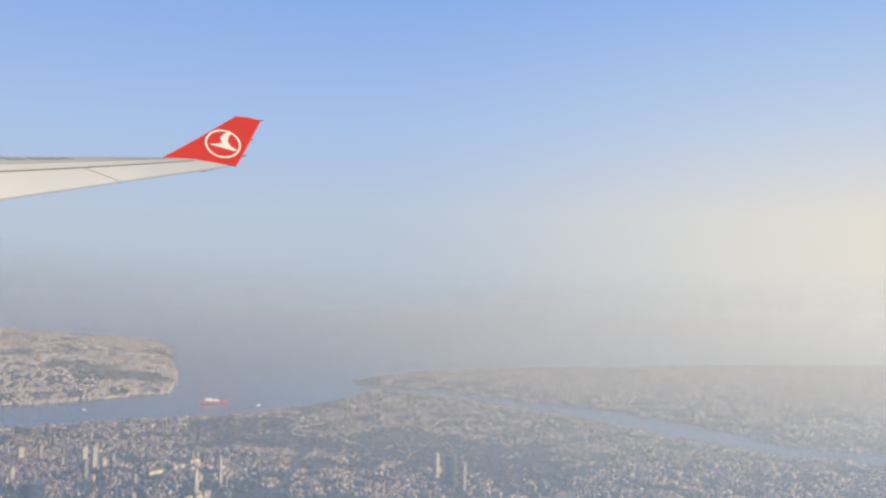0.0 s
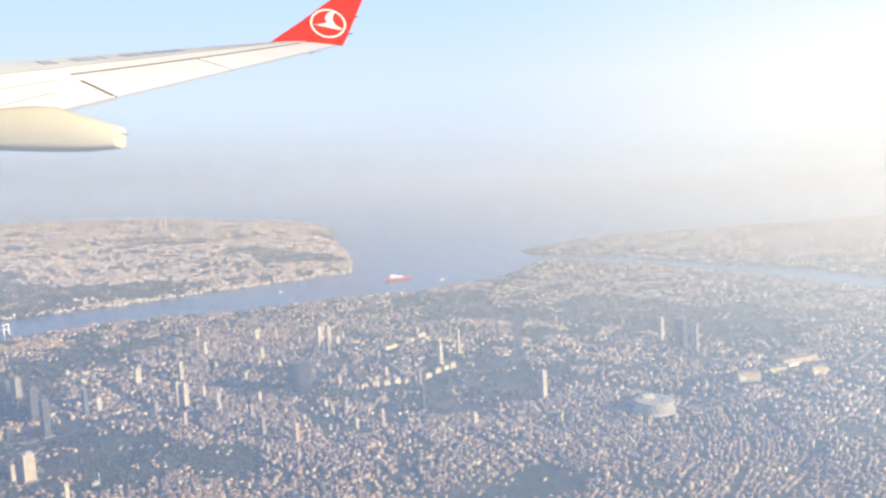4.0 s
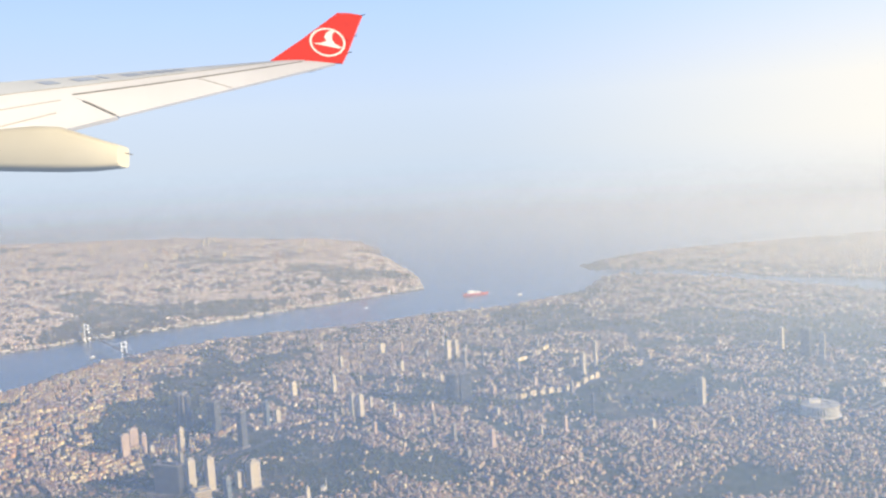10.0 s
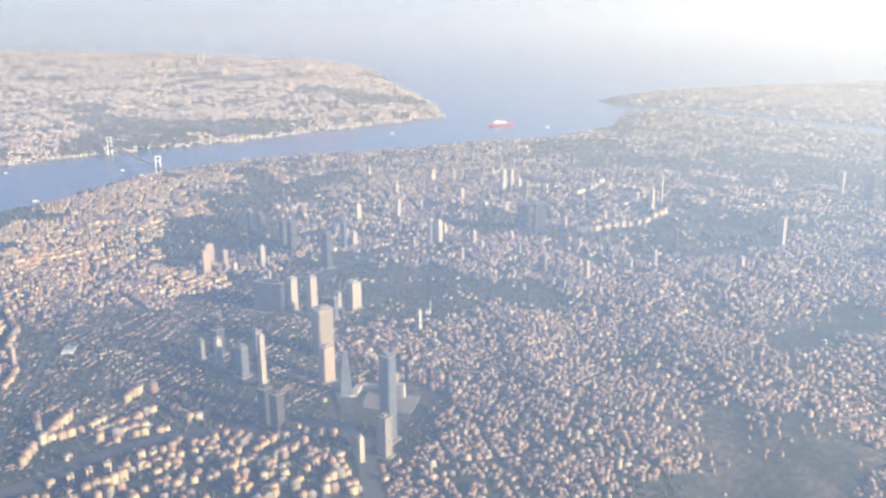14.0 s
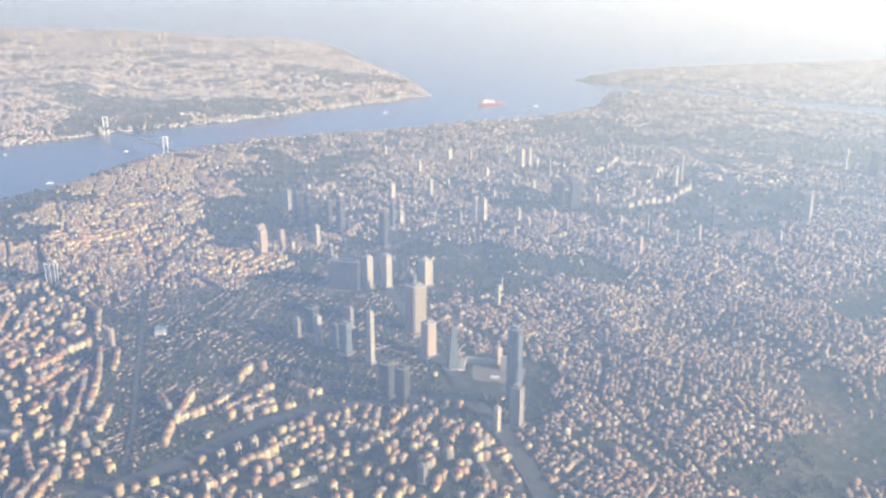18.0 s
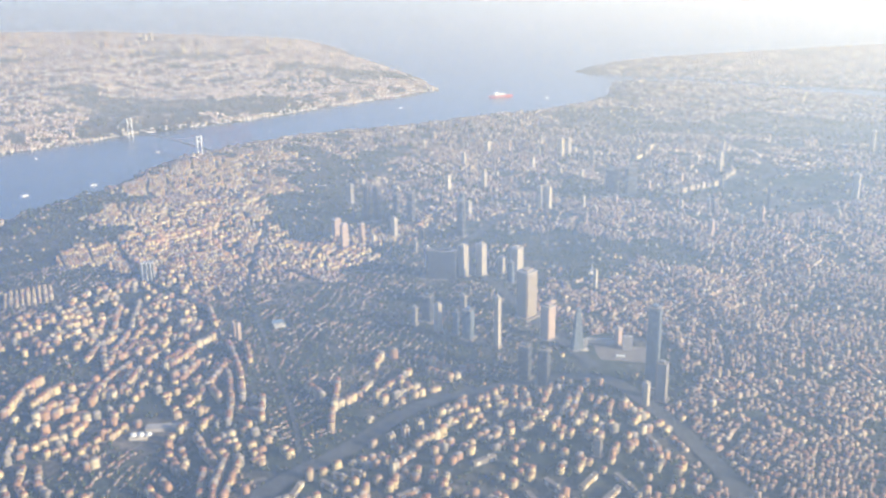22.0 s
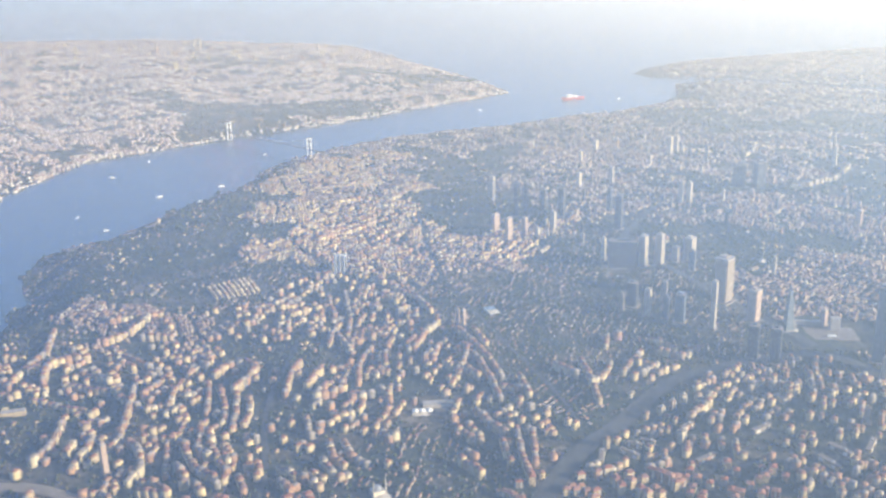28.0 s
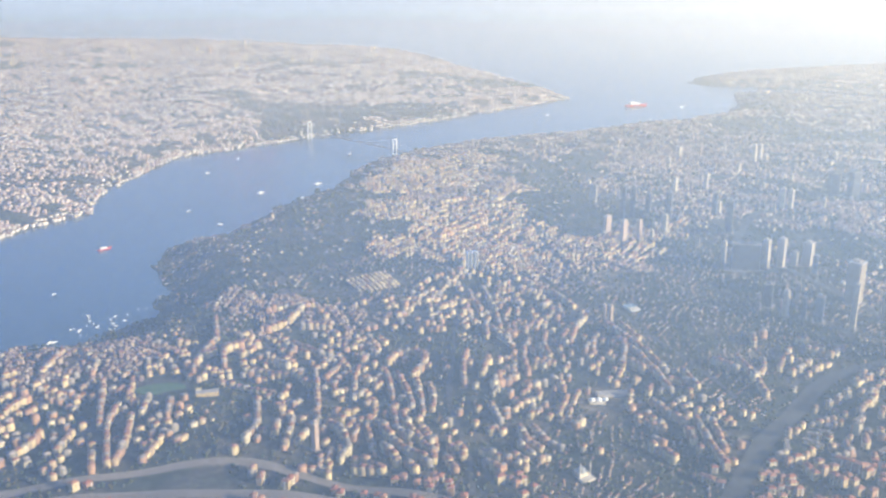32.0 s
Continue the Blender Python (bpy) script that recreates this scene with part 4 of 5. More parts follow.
STREETS += [
    [(-520, 218), (-520, 225), (-519, 235), (-516, 249), (-520, 271)], [(-510, 227), (-512, 237), (-508, 242), (-501, 245)],
    [(-509, 214), (-503, 212), (-497, 208), (-492, 206)], [(-503, 225), (-497, 223), (-489, 218), (-484, 219)],
    [(-501, 278), (-495, 281), (-491, 281)], [(-500, 165), (-498, 168)], [(-499, 233), (-494, 229), (-489, 225)],
    [(-499, 260), (-492, 267), (-488, 280), (-484, 283), (-478, 270)], [(-496, 173), (-494, 178), (-494, 185), (-496, 199)],
    [(-494, 246), (-488, 245), (-480, 236), (-476, 232)], [(-490, 241), (-483, 233)], [(-488, 173), (-488, 181), (-488, 187)],
]
STREETS += [
    [(-487, 263), (-482, 263), (-476, 262)], [(-485, 169), (-484, 179), (-484, 188), (-481, 186)], [(-482, 158), (-478, 159), (-472, 157)],
    [(-476, 185), (-477, 194), (-478, 209), (-479, 217)], [(-475, 213), (-472, 221), (-470, 229)], [(-473, 192), (-468, 190), (-465, 191)],
    [(-471, 185), (-466, 183), (-461, 183)], [(-469, 163), (-467, 168), (-468, 175), (-472, 182), (-474, 184)],
    [(-466, 199), (-466, 211), (-465, 222), (-462, 232)], [(-466, 245), (-462, 249), (-456, 244)], [(-465, 163), (-462, 162), (-458, 157)],
    [(-457, 168), (-452, 159), (-448, 154)],
]
STREETS += [
    [(-456, 175), (-452, 166), (-446, 160), (-444, 155)], [(-455, 224), (-452, 231), (-446, 233), (-442, 227), (-444, 218), (-447, 211)],
    [(-453, 177), (-454, 192), (-454, 202), (-456, 217)], [(-452, 214), (-449, 202), (-448, 193)],
    [(-451, 179), (-447, 171), (-443, 162), (-444, 155)], [(-451, 183), (-447, 175), (-443, 167)], [(-446, 208), (-445, 197), (-445, 187)],
    [(-442, 190), (-441, 196), (-442, 206)], [(-440, 161), (-438, 154)], [(-438, 265), (-438, 281)], [(-438, 166), (-435, 168), (-435, 161)],
    [(-435, 364), (-426, 347), (-420, 331)], [(-435, 265), (-434, 277), (-420, 286)],
]
STREETS += [
    [(-432, 269), (-428, 272), (-417, 274)], [(-431, 204), (-430, 219), (-427, 232)], [(-429, 157), (-426, 152)],
    [(-429, 164), (-425, 160), (-422, 159)], [(-428, 371), (-418, 387), (-401, 403)], [(-425, 208), (-422, 220), (-414, 225)],
    [(-425, 385), (-413, 399), (-398, 409)], [(-424, 427), (-406, 431), (-390, 432)], [(-423, 266), (-423, 279)],
    [(-423, 441), (-406, 450), (-391, 444)], [(-423, 184), (-424, 192)], [(-422, 203), (-417, 205)], [(-422, 186), (-417, 189), (-411, 193)],
    [(-421, 162), (-418, 159)], [(-419, 245), (-418, 261), (-416, 267)], [(-418, 168), (-415, 161)],
]
STREETS += [
    [(-417, 178), (-416, 171), (-412, 165)], [(-416, 266), (-420, 285), (-421, 296)], [(-414, 248), (-408, 248), (-408, 258)],
    [(-413, 250), (-407, 251), (-397, 261)], [(-413, 178), (-411, 171), (-407, 166)], [(-412, 240), (-418, 260)],
    [(-411, 243), (-413, 254), (-412, 274), (-415, 301)], [(-409, 211), (-409, 224), (-407, 235), (-404, 243)],
    [(-408, 204), (-405, 205), (-403, 208), (-399, 203)], [(-404, 251), (-399, 262)], [(-402, 223), (-402, 232), (-401, 237)],
    [(-401, 310), (-394, 300), (-387, 291), (-382, 274)], [(-400, 224), (-400, 237), (-397, 248)], [(-398, 370), (-392, 380), (-379, 390)],
]
STREETS += [
    [(-398, 338), (-385, 336), (-381, 338)], [(-394, 274), (-391, 278)], [(-392, 236), (-392, 242), (-389, 249)],
    [(-390, 238), (-386, 250), (-379, 262)], [(-387, 227), (-386, 230), (-384, 234)], [(-387, 252), (-382, 259)], [(-384, 229), (-381, 240)],
    [(-380, 208), (-376, 217)], [(-377, 217), (-374, 224), (-372, 234)], [(-366, 196), (-367, 208), (-369, 222), (-373, 234)],
    [(-365, 239), (-368, 252)], [(-364, 210), (-366, 224), (-369, 236), (-374, 253)], [(-357, 198), (-358, 210)], [(-345, 218), (-340, 209)],
    [(-337, 193), (-336, 209), (-336, 220)], [(-335, 205), (-329, 213), (-326, 222)],
]
STREETS += [
    [(-324, 213), (-319, 222), (-313, 230)], [(-324, 235), (-322, 242), (-317, 242)], [(-322, 208), (-314, 215), (-312, 217)],
    [(-307, 229), (-300, 224), (-293, 231)], [(-307, 237), (-302, 231), (-295, 229)],
]
STREETS += [
    [(-575, 204), (-571, 210), (-566, 216)], [(-570, 194), (-567, 204)], [(-561, 165), (-559, 171), (-555, 181)],
    [(-564, 177), (-559, 179), (-554, 183)], [(-548, 172), (-547, 183)], [(-540, 186), (-544, 202), (-547, 216)],
    [(-532, 163), (-535, 175), (-538, 185), (-538, 199)], [(-530, 164), (-530, 177), (-532, 190)], [(-523, 164), (-520, 176)],
    [(-535, 159), (-537, 167)], [(-521, 189), (-522, 198)], [(-529, 192), (-529, 201)], [(-537, 208), (-538, 217)],
    [(-570, 226), (-568, 244), (-561, 243), (-554, 234)], [(-482, 155), (-475, 159)], [(-472, 156), (-469, 149)],
    [(-473, 183), (-469, 175), (-469, 165)],
]
STREETS += [
    [(-465, 158), (-457, 155)], [(-457, 179), (-449, 171), (-445, 163)], [(-454, 159), (-446, 157)], [(-345, 156), (-340, 169)],
    [(-343, 149), (-342, 139)], [(-340, 147), (-337, 140)], [(-333, 151), (-328, 146)], [(-318, 175), (-306, 185)], [(-379, 169), (-376, 165)],
    [(-369, 171), (-368, 160)], [(-381, 164), (-376, 156)], [(-372, 149), (-369, 145), (-365, 144)], [(-364, 178), (-365, 163), (-364, 151)],
    [(-360, 175), (-362, 158)], [(-373, 238), (-367, 230), (-368, 212), (-364, 205), (-357, 201)], [(-375, 219), (-371, 212)],
    [(-374, 190), (-370, 181), (-367, 176)],
]


def street_blocks(rng):
    """Blocks of flats set shoulder to shoulder along each street, some pairs joined, some places empty."""
    rows = []
    for line_ in STREETS:
        p = np.array(line_, float)
        far = 1.0 + max(0.0, p[:, 1].mean() - 260) / 500
        seg = np.concatenate([[0], np.cumsum(np.hypot(*np.diff(p, axis=0).T))])
        tall, s = rng.uniform(1.9, 2.9), rng.uniform(0, 0.6)
        while s < seg[-1] + 0.5:
            w = rng.uniform(1.9, 2.7) * far
            x, y = np.interp(s, seg, p[:, 0]), np.interp(s, seg, p[:, 1])
            x1, y1 = np.interp(s + 1, seg, p[:, 0]), np.interp(s + 1, seg, p[:, 1])
            x0, y0 = np.interp(s - 1, seg, p[:, 0]), np.interp(s - 1, seg, p[:, 1])
            an = math.atan2(y1 - y0, x1 - x0) + rng.normal(0, 0.06)
            if rng.rand() > 0.07 and all((x - r[0]) ** 2 + (y - r[1]) ** 2 > 3.4 for r in rows):
                rows.append((x + rng.normal(0, 0.12), y + rng.normal(0, 0.12), an, w, rng.uniform(1.5, 2.0) * far, tall * rng.uniform(0.85, 1.15) * far ** 0.5))
            s += w * rng.uniform(1.02, 1.25)
    return np.array(rows)


BLOCKS = street_blocks(np.random.RandomState(17))
BLOCKS = BLOCKS[clear_of(BLOCKS[:, 0], BLOCKS[:, 1], 0.6)]
for k in found:
    near = np.full(len(found[k]), 1e9)
    for x, y in BLOCKS[:, :2]:
        at = np.nonzero((abs(found[k][:, 0] - x) < 23) & (abs(found[k][:, 1] - y) < 23))[0]
        near[at] = np.minimum(near[at], (found[k][at, 0] - x) ** 2 + (found[k][at, 1] - y) ** 2)
    keep = near > {"A": 5.6, "V": 3.4, "D": 3.2, "W": 4.0, "P": 4.0, "R": 3.0, "B": 4.0}[k]
    if k == "A":
        keep &= (near > 500) | (np.random.RandomState(5).rand(len(near)) < 0.9)
    found[k] = found[k][keep]
# the apartment houses of the near estates stand alone
A = np.concatenate([BLOCKS, found["A"]])
close = (A[:, 1] < 232) & (A[:, 0] < -300)
order = np.argsort(A[:, 1] + np.where(close, 0, 1e6))
single, rest = A[order[:300]], A[order[300:]]
hip, flat, gable, plainbox = (house_template(k) for k in ("hip", "flat", "gable", "box"))
for kind, temp, share, mats, label in [
    ("A", hip, None, [M_WALL, M_ROOF], "cream and pink apartment blocks with tiled hip roofs"),
    ("V", gable, None, [M_WALL_D, M_ROOF], "rows of small tiled terrace houses among trees"),
    ("D", flat, "D", [M_WALL_D, M_FLAT], "tightly packed flat-roofed apartment houses"),
    ("D", hip, "D2", [M_WALL_D, M_ROOF], "tightly packed tiled apartment houses"),
    ("R", hip, None, [M_WALL, M_ROOF], "long rows of cream houses with tiled roofs on the ridge"),
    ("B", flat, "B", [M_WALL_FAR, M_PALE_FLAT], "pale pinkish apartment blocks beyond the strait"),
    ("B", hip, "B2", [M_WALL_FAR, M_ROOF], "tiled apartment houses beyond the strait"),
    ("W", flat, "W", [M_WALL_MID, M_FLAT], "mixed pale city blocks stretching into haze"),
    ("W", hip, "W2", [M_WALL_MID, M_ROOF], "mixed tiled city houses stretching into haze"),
    ("P", hip, None, [M_WALL, M_ROOF], "scattered pale villas in wooded parkland"),
]:
    rows = rest if kind == "A" else found[kind]
    if share:
        pick = np.random.RandomState(9).rand(len(rows)) < 0.66
        rows = rows[pick] if len(share) == 1 else rows[~pick]
    p, an, sz = lay(rows)
    name = {"A": "apartment_blocks", "V": "terrace_houses", "D": "dense_houses", "W": "city_blocks", "P": "parkland_villas", "R": "ridge_houses", "B": "eastern_blocks"}[kind]
    stuff(name, scatter(name, temp, p, an, sz, mats), label, "buildings")

# white-edged courtyard houses on the slope
cu, cw = np.meshgrid(np.arange(-9, 9, 2.1), np.arange(-10, 10, 2.6))
cu, cw = cu.ravel(), cw.ravel()
cr = np.column_stack([-460 + cu * 0.94 - cw * 0.34, 312 + cu * 0.34 + cw * 0.94, 0.35 + 0.1 * np.sin(cu * 7 + cw), 1.3 + 0.3 * np.sin(cw * 5 + cu), 1.2 + 0.2 * np.sin(cu * 3), 0.7 + 0.2 * np.sin(cu * 9 + cw * 4)])
p, an, sz = lay(cr)
stuff("courtyard_houses", scatter("courtyard_houses", flat, p, an, sz, [M_WALL, M_FLAT]), "cream courtyard houses in a tight grid", "buildings")

# ---- trees ----
tb = bmesh.new()
bmesh.ops.create_icosphere(tb, subdivisions=1, radius=0.5)
tr_ = random.Random(4)
for v in tb.verts:
    v.co *= tr_.uniform(0.75, 1.2)
    v.co.z += 0.42
tb.verts.ensure_lookup_table()
TREE = (np.array([v.co[:] for v in tb.verts]), [(tuple(v.index for v in f.verts), 0) for f in tb.faces])
tb.free()


def sow(n, x0, x1, y0, y1, kinds, seed, low, high):
    r = np.random.RandomState(seed)
    x, y = r.uniform(x0, x1, n), r.uniform(y0, y1, n)
    ok = np.maximum(np.maximum(*lands(x, y)[:2]), lands(x, y)[2]) > 1.0
    x, y = x[ok], y[ok]
    k = KIND[nearest_seed(x, y)]
    chance = np.zeros(len(x))
    for kk, c in kinds.items():
        chance[k == kk] = c
    clump = 0.5 + 0.5 * waves(x, y, seed + 50, 14)
    ok = (r.rand(len(x)) < chance * np.clip(0.35 + clump, 0.1, 1)) & clear_of(x, y, 0.2)
    x, y = x[ok], y[ok]
    s = r.uniform(low, high, len(x))
    return np.column_stack([x, y, height(x, y) - 0.1]), r.uniform(0, 6.28, len(x)), np.column_stack([s, s, s * r.uniform(0.8, 1.25, len(x))])


for args, label in [
    ((60000, -610, -160, 100, 480, {"P": 1.0, "V": 0.8, "A": 0.5, "D": 0.07}, 61, 0.7, 1.5), "dark clumps of trees between the houses and in the parks"),
    ((30000, -1300, 300, 400, 1000, {"P": 0.7, "W": 0.16}, 62, 1.6, 3.6), "far dark woods on the hills"),
]:
    p, an, sz = sow(*args)
    stuff("trees", scatter("trees", TREE, p, an, sz, [M_TREE]), label, "trees")

# ---- high-rise towers ----
TOWER_LABEL = {"glass": "blue-grey glass office tower with a flat crown", "pink": "pinkish granite tower with pale roof slab", "white": "cream-white residential tower catching the sun",
               "grey": "grey gridded office tower with a roof box", "dark": "dark slab tower with a thin pale rim", "tan": "broad tan office tower with a gridded facade"}


def tower(x, y, w, d, h, style, turn):
    z = ground_at(x, y) - 0.3
    if w < 5.5:
        turn = max(turn, {"white": 46, "pink": 38}.get(style, 58))
        w, d = w * 0.78, d * 0.78
    t = thing("tower", x, y, z, turn, TOWER_LABEL[style], "tower", "high-rise towers")
    wall = TOWER_WALLS[style]
    part("podium", box_bm(0, 0, 0, w * 1.5, d * 1.5, 0.9), M_GRAVEL, t)
    part("shaft", box_bm(0, 0, 0.5, w, d, h - 0.5, min(w, d) * 0.07), wall, t)
    part("cornice", box_bm(0, 0, h, w * 1.03, d * 1.03, 0.22), M_CONCRETE if style in ("pink", "white", "tan") else M_GRAVEL, t)
    part("roof_box", box_bm(w * 0.08, d * 0.05, h + 0.22, w * 0.55, d * 0.5, 0.55), wall, t)
    if style in ("white", "grey"):
        for sx in (-1, 1):
            for sy in (-1, 1):
                part("pilaster", box_bm(sx * w * 0.47, sy * d * 0.47, 0.4, w * 0.14, d * 0.14, h - 0.1), M_CONCRETE if style == "white" else M_GRAVEL, t)
    if h > 15:
        part("mast", tube_bm([(0, 0, h + 0.7), (0, 0, h + 2.4)], [0.08, 0.03], 6), M_STEEL, t)


for row in TOWERS:
    tower(*row)
ro_ = random.Random(77)
for k in range(70):
    x, y = ro_.uniform(-345, -120), ro_.uniform(350, 620)
    if KIND[nearest_seed(np.array([x]), np.array([y]))][0] == "P" or not clear_of(np.array([x]), np.array([y]), 1.5)[0]:
        continue
    w = ro_.uniform(1.5, 2.8)
    tower(x, y, w, w * ro_.uniform(0.8, 1.2), ro_.choice((3, 3.5, 4, 4.5, 5, 6, 7.5)) + ro_.random(), ro_.choice(("white", "white", "pink", "grey", "dark")), ro_.uniform(0, 60))

# three joined slim white towers beside the avenue
for k, (ox, oy) in enumerate(((0, 0), (1.7, 0.2), (3.4, 0.4))):
    x, y = -418.5 + ox, 325 + oy
    t = thing("striped_tower", x, y, ground_at(x, y) - 0.3, 30, "slim dark tower with two bright white edge walls", "tower", "three striped towers")
    part("shaft", box_bm(0, 0, 0, 1.1, 1.5, 8.2), TOWER_WALLS["dark"], t)
    for sx in (-1, 1):
        part("edge_wall", box_bm(sx * 0.62, 0, 0, 0.16, 1.7, 9.0), M_WHITE, t)
    part("cornice", box_bm(0, 0, 8.2, 1.2, 1.6, 0.2), M_WHITE, t)

# a slanted sail-shaped glass tower beside the building site
t = thing("sail_tower", -256, 243, ground_at(-256, 243) - 0.3, 20, "blue-green glass tower with one leaning side", "tower")
part("shaft", box_bm(0, 0, 0, 4.4, 2.4, 15.5, 0.1, 0.35), TOWER_WALLS["glass"], t)
part("podium", box_bm(0, 0, 0, 6.5, 4.0, 0.8), M_CONCRETE, t)

# ---- single apartment houses of the near estates ----
def hip_roof_mesh(name, mat):
    e, up = 0.56, 1.0
    v = [(-e, -e, 0), (e, -e, 0), (e, e, 0), (-e, e, 0), (-.2, 0, up), (.2, 0, up), (-e, -e, -.12), (e, -e, -.12), (e, e, -.12), (-e, e, -.12)]
    f = [(0, 1, 5, 4), (2, 3, 4, 5), (1, 2, 5), (3, 0, 4), (6, 7, 1, 0), (7, 8, 2, 1), (8, 9, 3, 2), (9, 6, 0, 3), (9, 8, 7, 6)]
    me = bpy.data.meshes.new(name)
    me.from_pydata(v, [], f)
    me.materials.append(mat)
    return me


ROOF_ME = hip_roof_mesh("roof", M_ROOF_ONE)


def small_box(name, mat, x, y, z, w, d, h):
    bm = box_bm(x, y, z, w, d, h)
    me = bpy.data.meshes.new(name)
    bm.to_mesh(me)
    bm.free()
    me.materials.append(mat)
    return me


STAIR_ME = small_box("stair_tower", M_STONE, 0, 0, 0, 1, 1, 1)
CHIMNEY_ME = small_box("chimney", M_CONCRETE, 0, 0, 0, 1, 1, 1)
BALCONY_ME = small_box("balcony_stack", M_STONE, 0, 0, 0, 1, 1, 1)


def wall_mesh(w, d, h):
    bm = box_bm(0, 0, 0, w, d, h)
    me = bpy.data.meshes.new("walls")
    bm.to_mesh(me)
    bm.free()
    me.materials.append(M_WALL_ONE)
    return me


WALLS = [(w, d, h, wall_mesh(w, d, h)) for w, d in ((1.8, 1.6), (2.1, 1.8), (2.4, 1.7), (2.7, 1.8)) for h in (2.1, 2.7, 3.2)]
for x, y, an, w, d, h in single:
    wv, dv, hv, me = min(WALLS, key=lambda q: abs(q[0] - w) + abs(q[1] - d) + abs(q[2] - 0.25 - h))
    z = ground_at(x, y) - 0.3
    t = thing("apartment_house", x, y, z, math.degrees(an), "cream rendered apartment house with red tiled roof", "apartment house", "apartment houses of the near estates")
    new("walls", me).parent = t
    ro = new("roof", ROOF_ME)
    ro.parent, ro.location, ro.scale = t, (0, 0, hv + 0.04), (wv, dv, 0.42)
    for nm, mm, loc, sc in (("chimney", CHIMNEY_ME, (wv * 0.2, 0.1, hv + 0.1), (0.12, 0.12, 0.42)), ("stair_tower", STAIR_ME, (0, dv / 2 + 0.06, 0), (0.3, 0.14, hv + 0.05)),
                            ("balcony_stack", BALCONY_ME, (wv * 0.28, -dv / 2 - 0.06, 0.3), (0.3, 0.12, hv - 0.4))):
        o = new(nm, mm)
        o.parent, o.location, o.scale = t, loc, sc

# ---- suspension bridge ----
BA, BB = Vector((-512.5, 693)), Vector((-445.5, 612.5))
along = (BB - BA).normalized()
span = (BB - BA).length
ang = math.degrees(math.atan2(along.y, along.x))
bridge = thing("suspension_bridge", BA.x, BA.y, 0, ang, "grey steel suspension bridge over the strait", "bridge")
DECK, TOP, HALF = 6.4, 14.6, 1.65
for k, bx in enumerate((0, span)):
    for sy in (-1, 1):
        part("tower_leg", box_bm(bx, sy * HALF, 0, 0.9, 0.8, TOP, 0.05), M_WHITE, bridge)
    for zz in (DECK - 0.4, 10.2, TOP - 0.7):
        part("cross_beam", box_bm(bx, 0, zz, 0.6, HALF * 2, 0.6), M_WHITE, bridge)
part("deck", box_bm(span / 2, 0, DECK, span + 46, 2.6, 0.25), M_ROAD, bridge)
for sy in (-1, 1):
    main = [(span * s / 24, sy * HALF, DECK + 0.9 + (TOP - DECK - 0.9) * (2 * s / 24 - 1) ** 2) for s in range(25)]
    part("main_cable", tube_bm([(-22, sy * HALF, DECK)] + main + [(span + 22, sy * HALF, DECK)], 0.09, 6), M_STEEL, bridge)
    for s in range(1, 24):
        part("hanger", tube_bm([(main[s][0], main[s][1], DECK), main[s]], 0.03, 4), M_STEEL, bridge)
for bx in (-20, -12, span + 10, span + 20):
    part("pier", box_bm(bx, 0, 0, 0.8, 2.2, DECK), M_CONCRETE, bridge)

# ---- pale houses along the eastern waterfront ----
sh = np.array(ASIA[2:20], float)
seg = np.concatenate([[0], np.cumsum(np.hypot(*np.diff(sh, axis=0).T))])
sv = np.arange(0, seg[-1], 2.6)
rw = np.random.RandomState(17)
wx, wy = np.interp(sv, seg, sh[:, 0]), np.interp(sv, seg, sh[:, 1])
wrows = []
for off in (2.5, 5.5, 9.0):
    tx, ty = np.gradient(wx), np.gradient(wy)
    tl_ = np.hypot(tx, ty)
    xx, yy = wx - ty / tl_ * off + rw.normal(0, 0.8, len(wx)), wy + tx / tl_ * off + rw.normal(0, 0.8, len(wx))
    keep = (rw.rand(len(xx)) < (0.75 if off < 3 else 0.45)) & (lands(xx, yy)[2] > 0.8)
    wrows.append(np.column_stack([xx, yy, np.arctan2(ty, tx), rw.uniform(1.4, 2.6, len(xx)), rw.uniform(1.2, 1.8, len(xx)), rw.uniform(1.0, 1.7, len(xx))])[keep])
wrows = np.concatenate(wrows)
p, an, sz = lay(wrows)
stuff("waterfront_houses", scatter("waterfront_houses", hip, p, an, sz, [M_STONE, M_ROOF]), "pale houses strung along the far shore", "buildings")

# ---- boats ----
def hull_bm(length, beam, h):
    bm = bmesh.new()
    rings = []
    for s, k in ((-0.5, 0.75), (-0.3, 1.0), (0.15, 1.0), (0.36, 0.66), (0.5, 0.05)):
        rings.append([bm.verts.new((s * length, sy * beam / 2 * k * q, zz)) for sy, q, zz in ((-1, 1, h), (-1, 0.7, -0.1), (1, 0.7, -0.1), (1, 1, h))])
    for r0, r1 in zip(rings, rings[1:]):
        for k in range(4):
            bm.faces.new((r0[k], r0[(k + 1) % 4], r1[(k + 1) % 4], r1[k]))
    bm.faces.new(rings[0][::-1])
    bm.faces.new(rings[-1])
    bmesh.ops.recalc_face_normals(bm, faces=bm.faces)
    return bm


def boat(name, x, y, turn, length, hull_mat, label):
    t = thing(name, x, y, 0.02, turn, label, "boat", "boats on the strait")
    length *= 1.75
    b = length * 0.24
    part("hull", hull_bm(length, b, length * 0.07 + 0.1), hull_mat, t)
    part("cabin", box_bm(-length * 0.08, 0, length * 0.07 + 0.08, length * 0.5, b * 0.65, length * 0.06 + 0.08, 0.03), M_WHITE, t)
    part("bridge_house", box_bm(-length * 0.2, 0, length * 0.13 + 0.14, length * 0.2, b * 0.5, length * 0.05 + 0.06), M_WHITE, t)


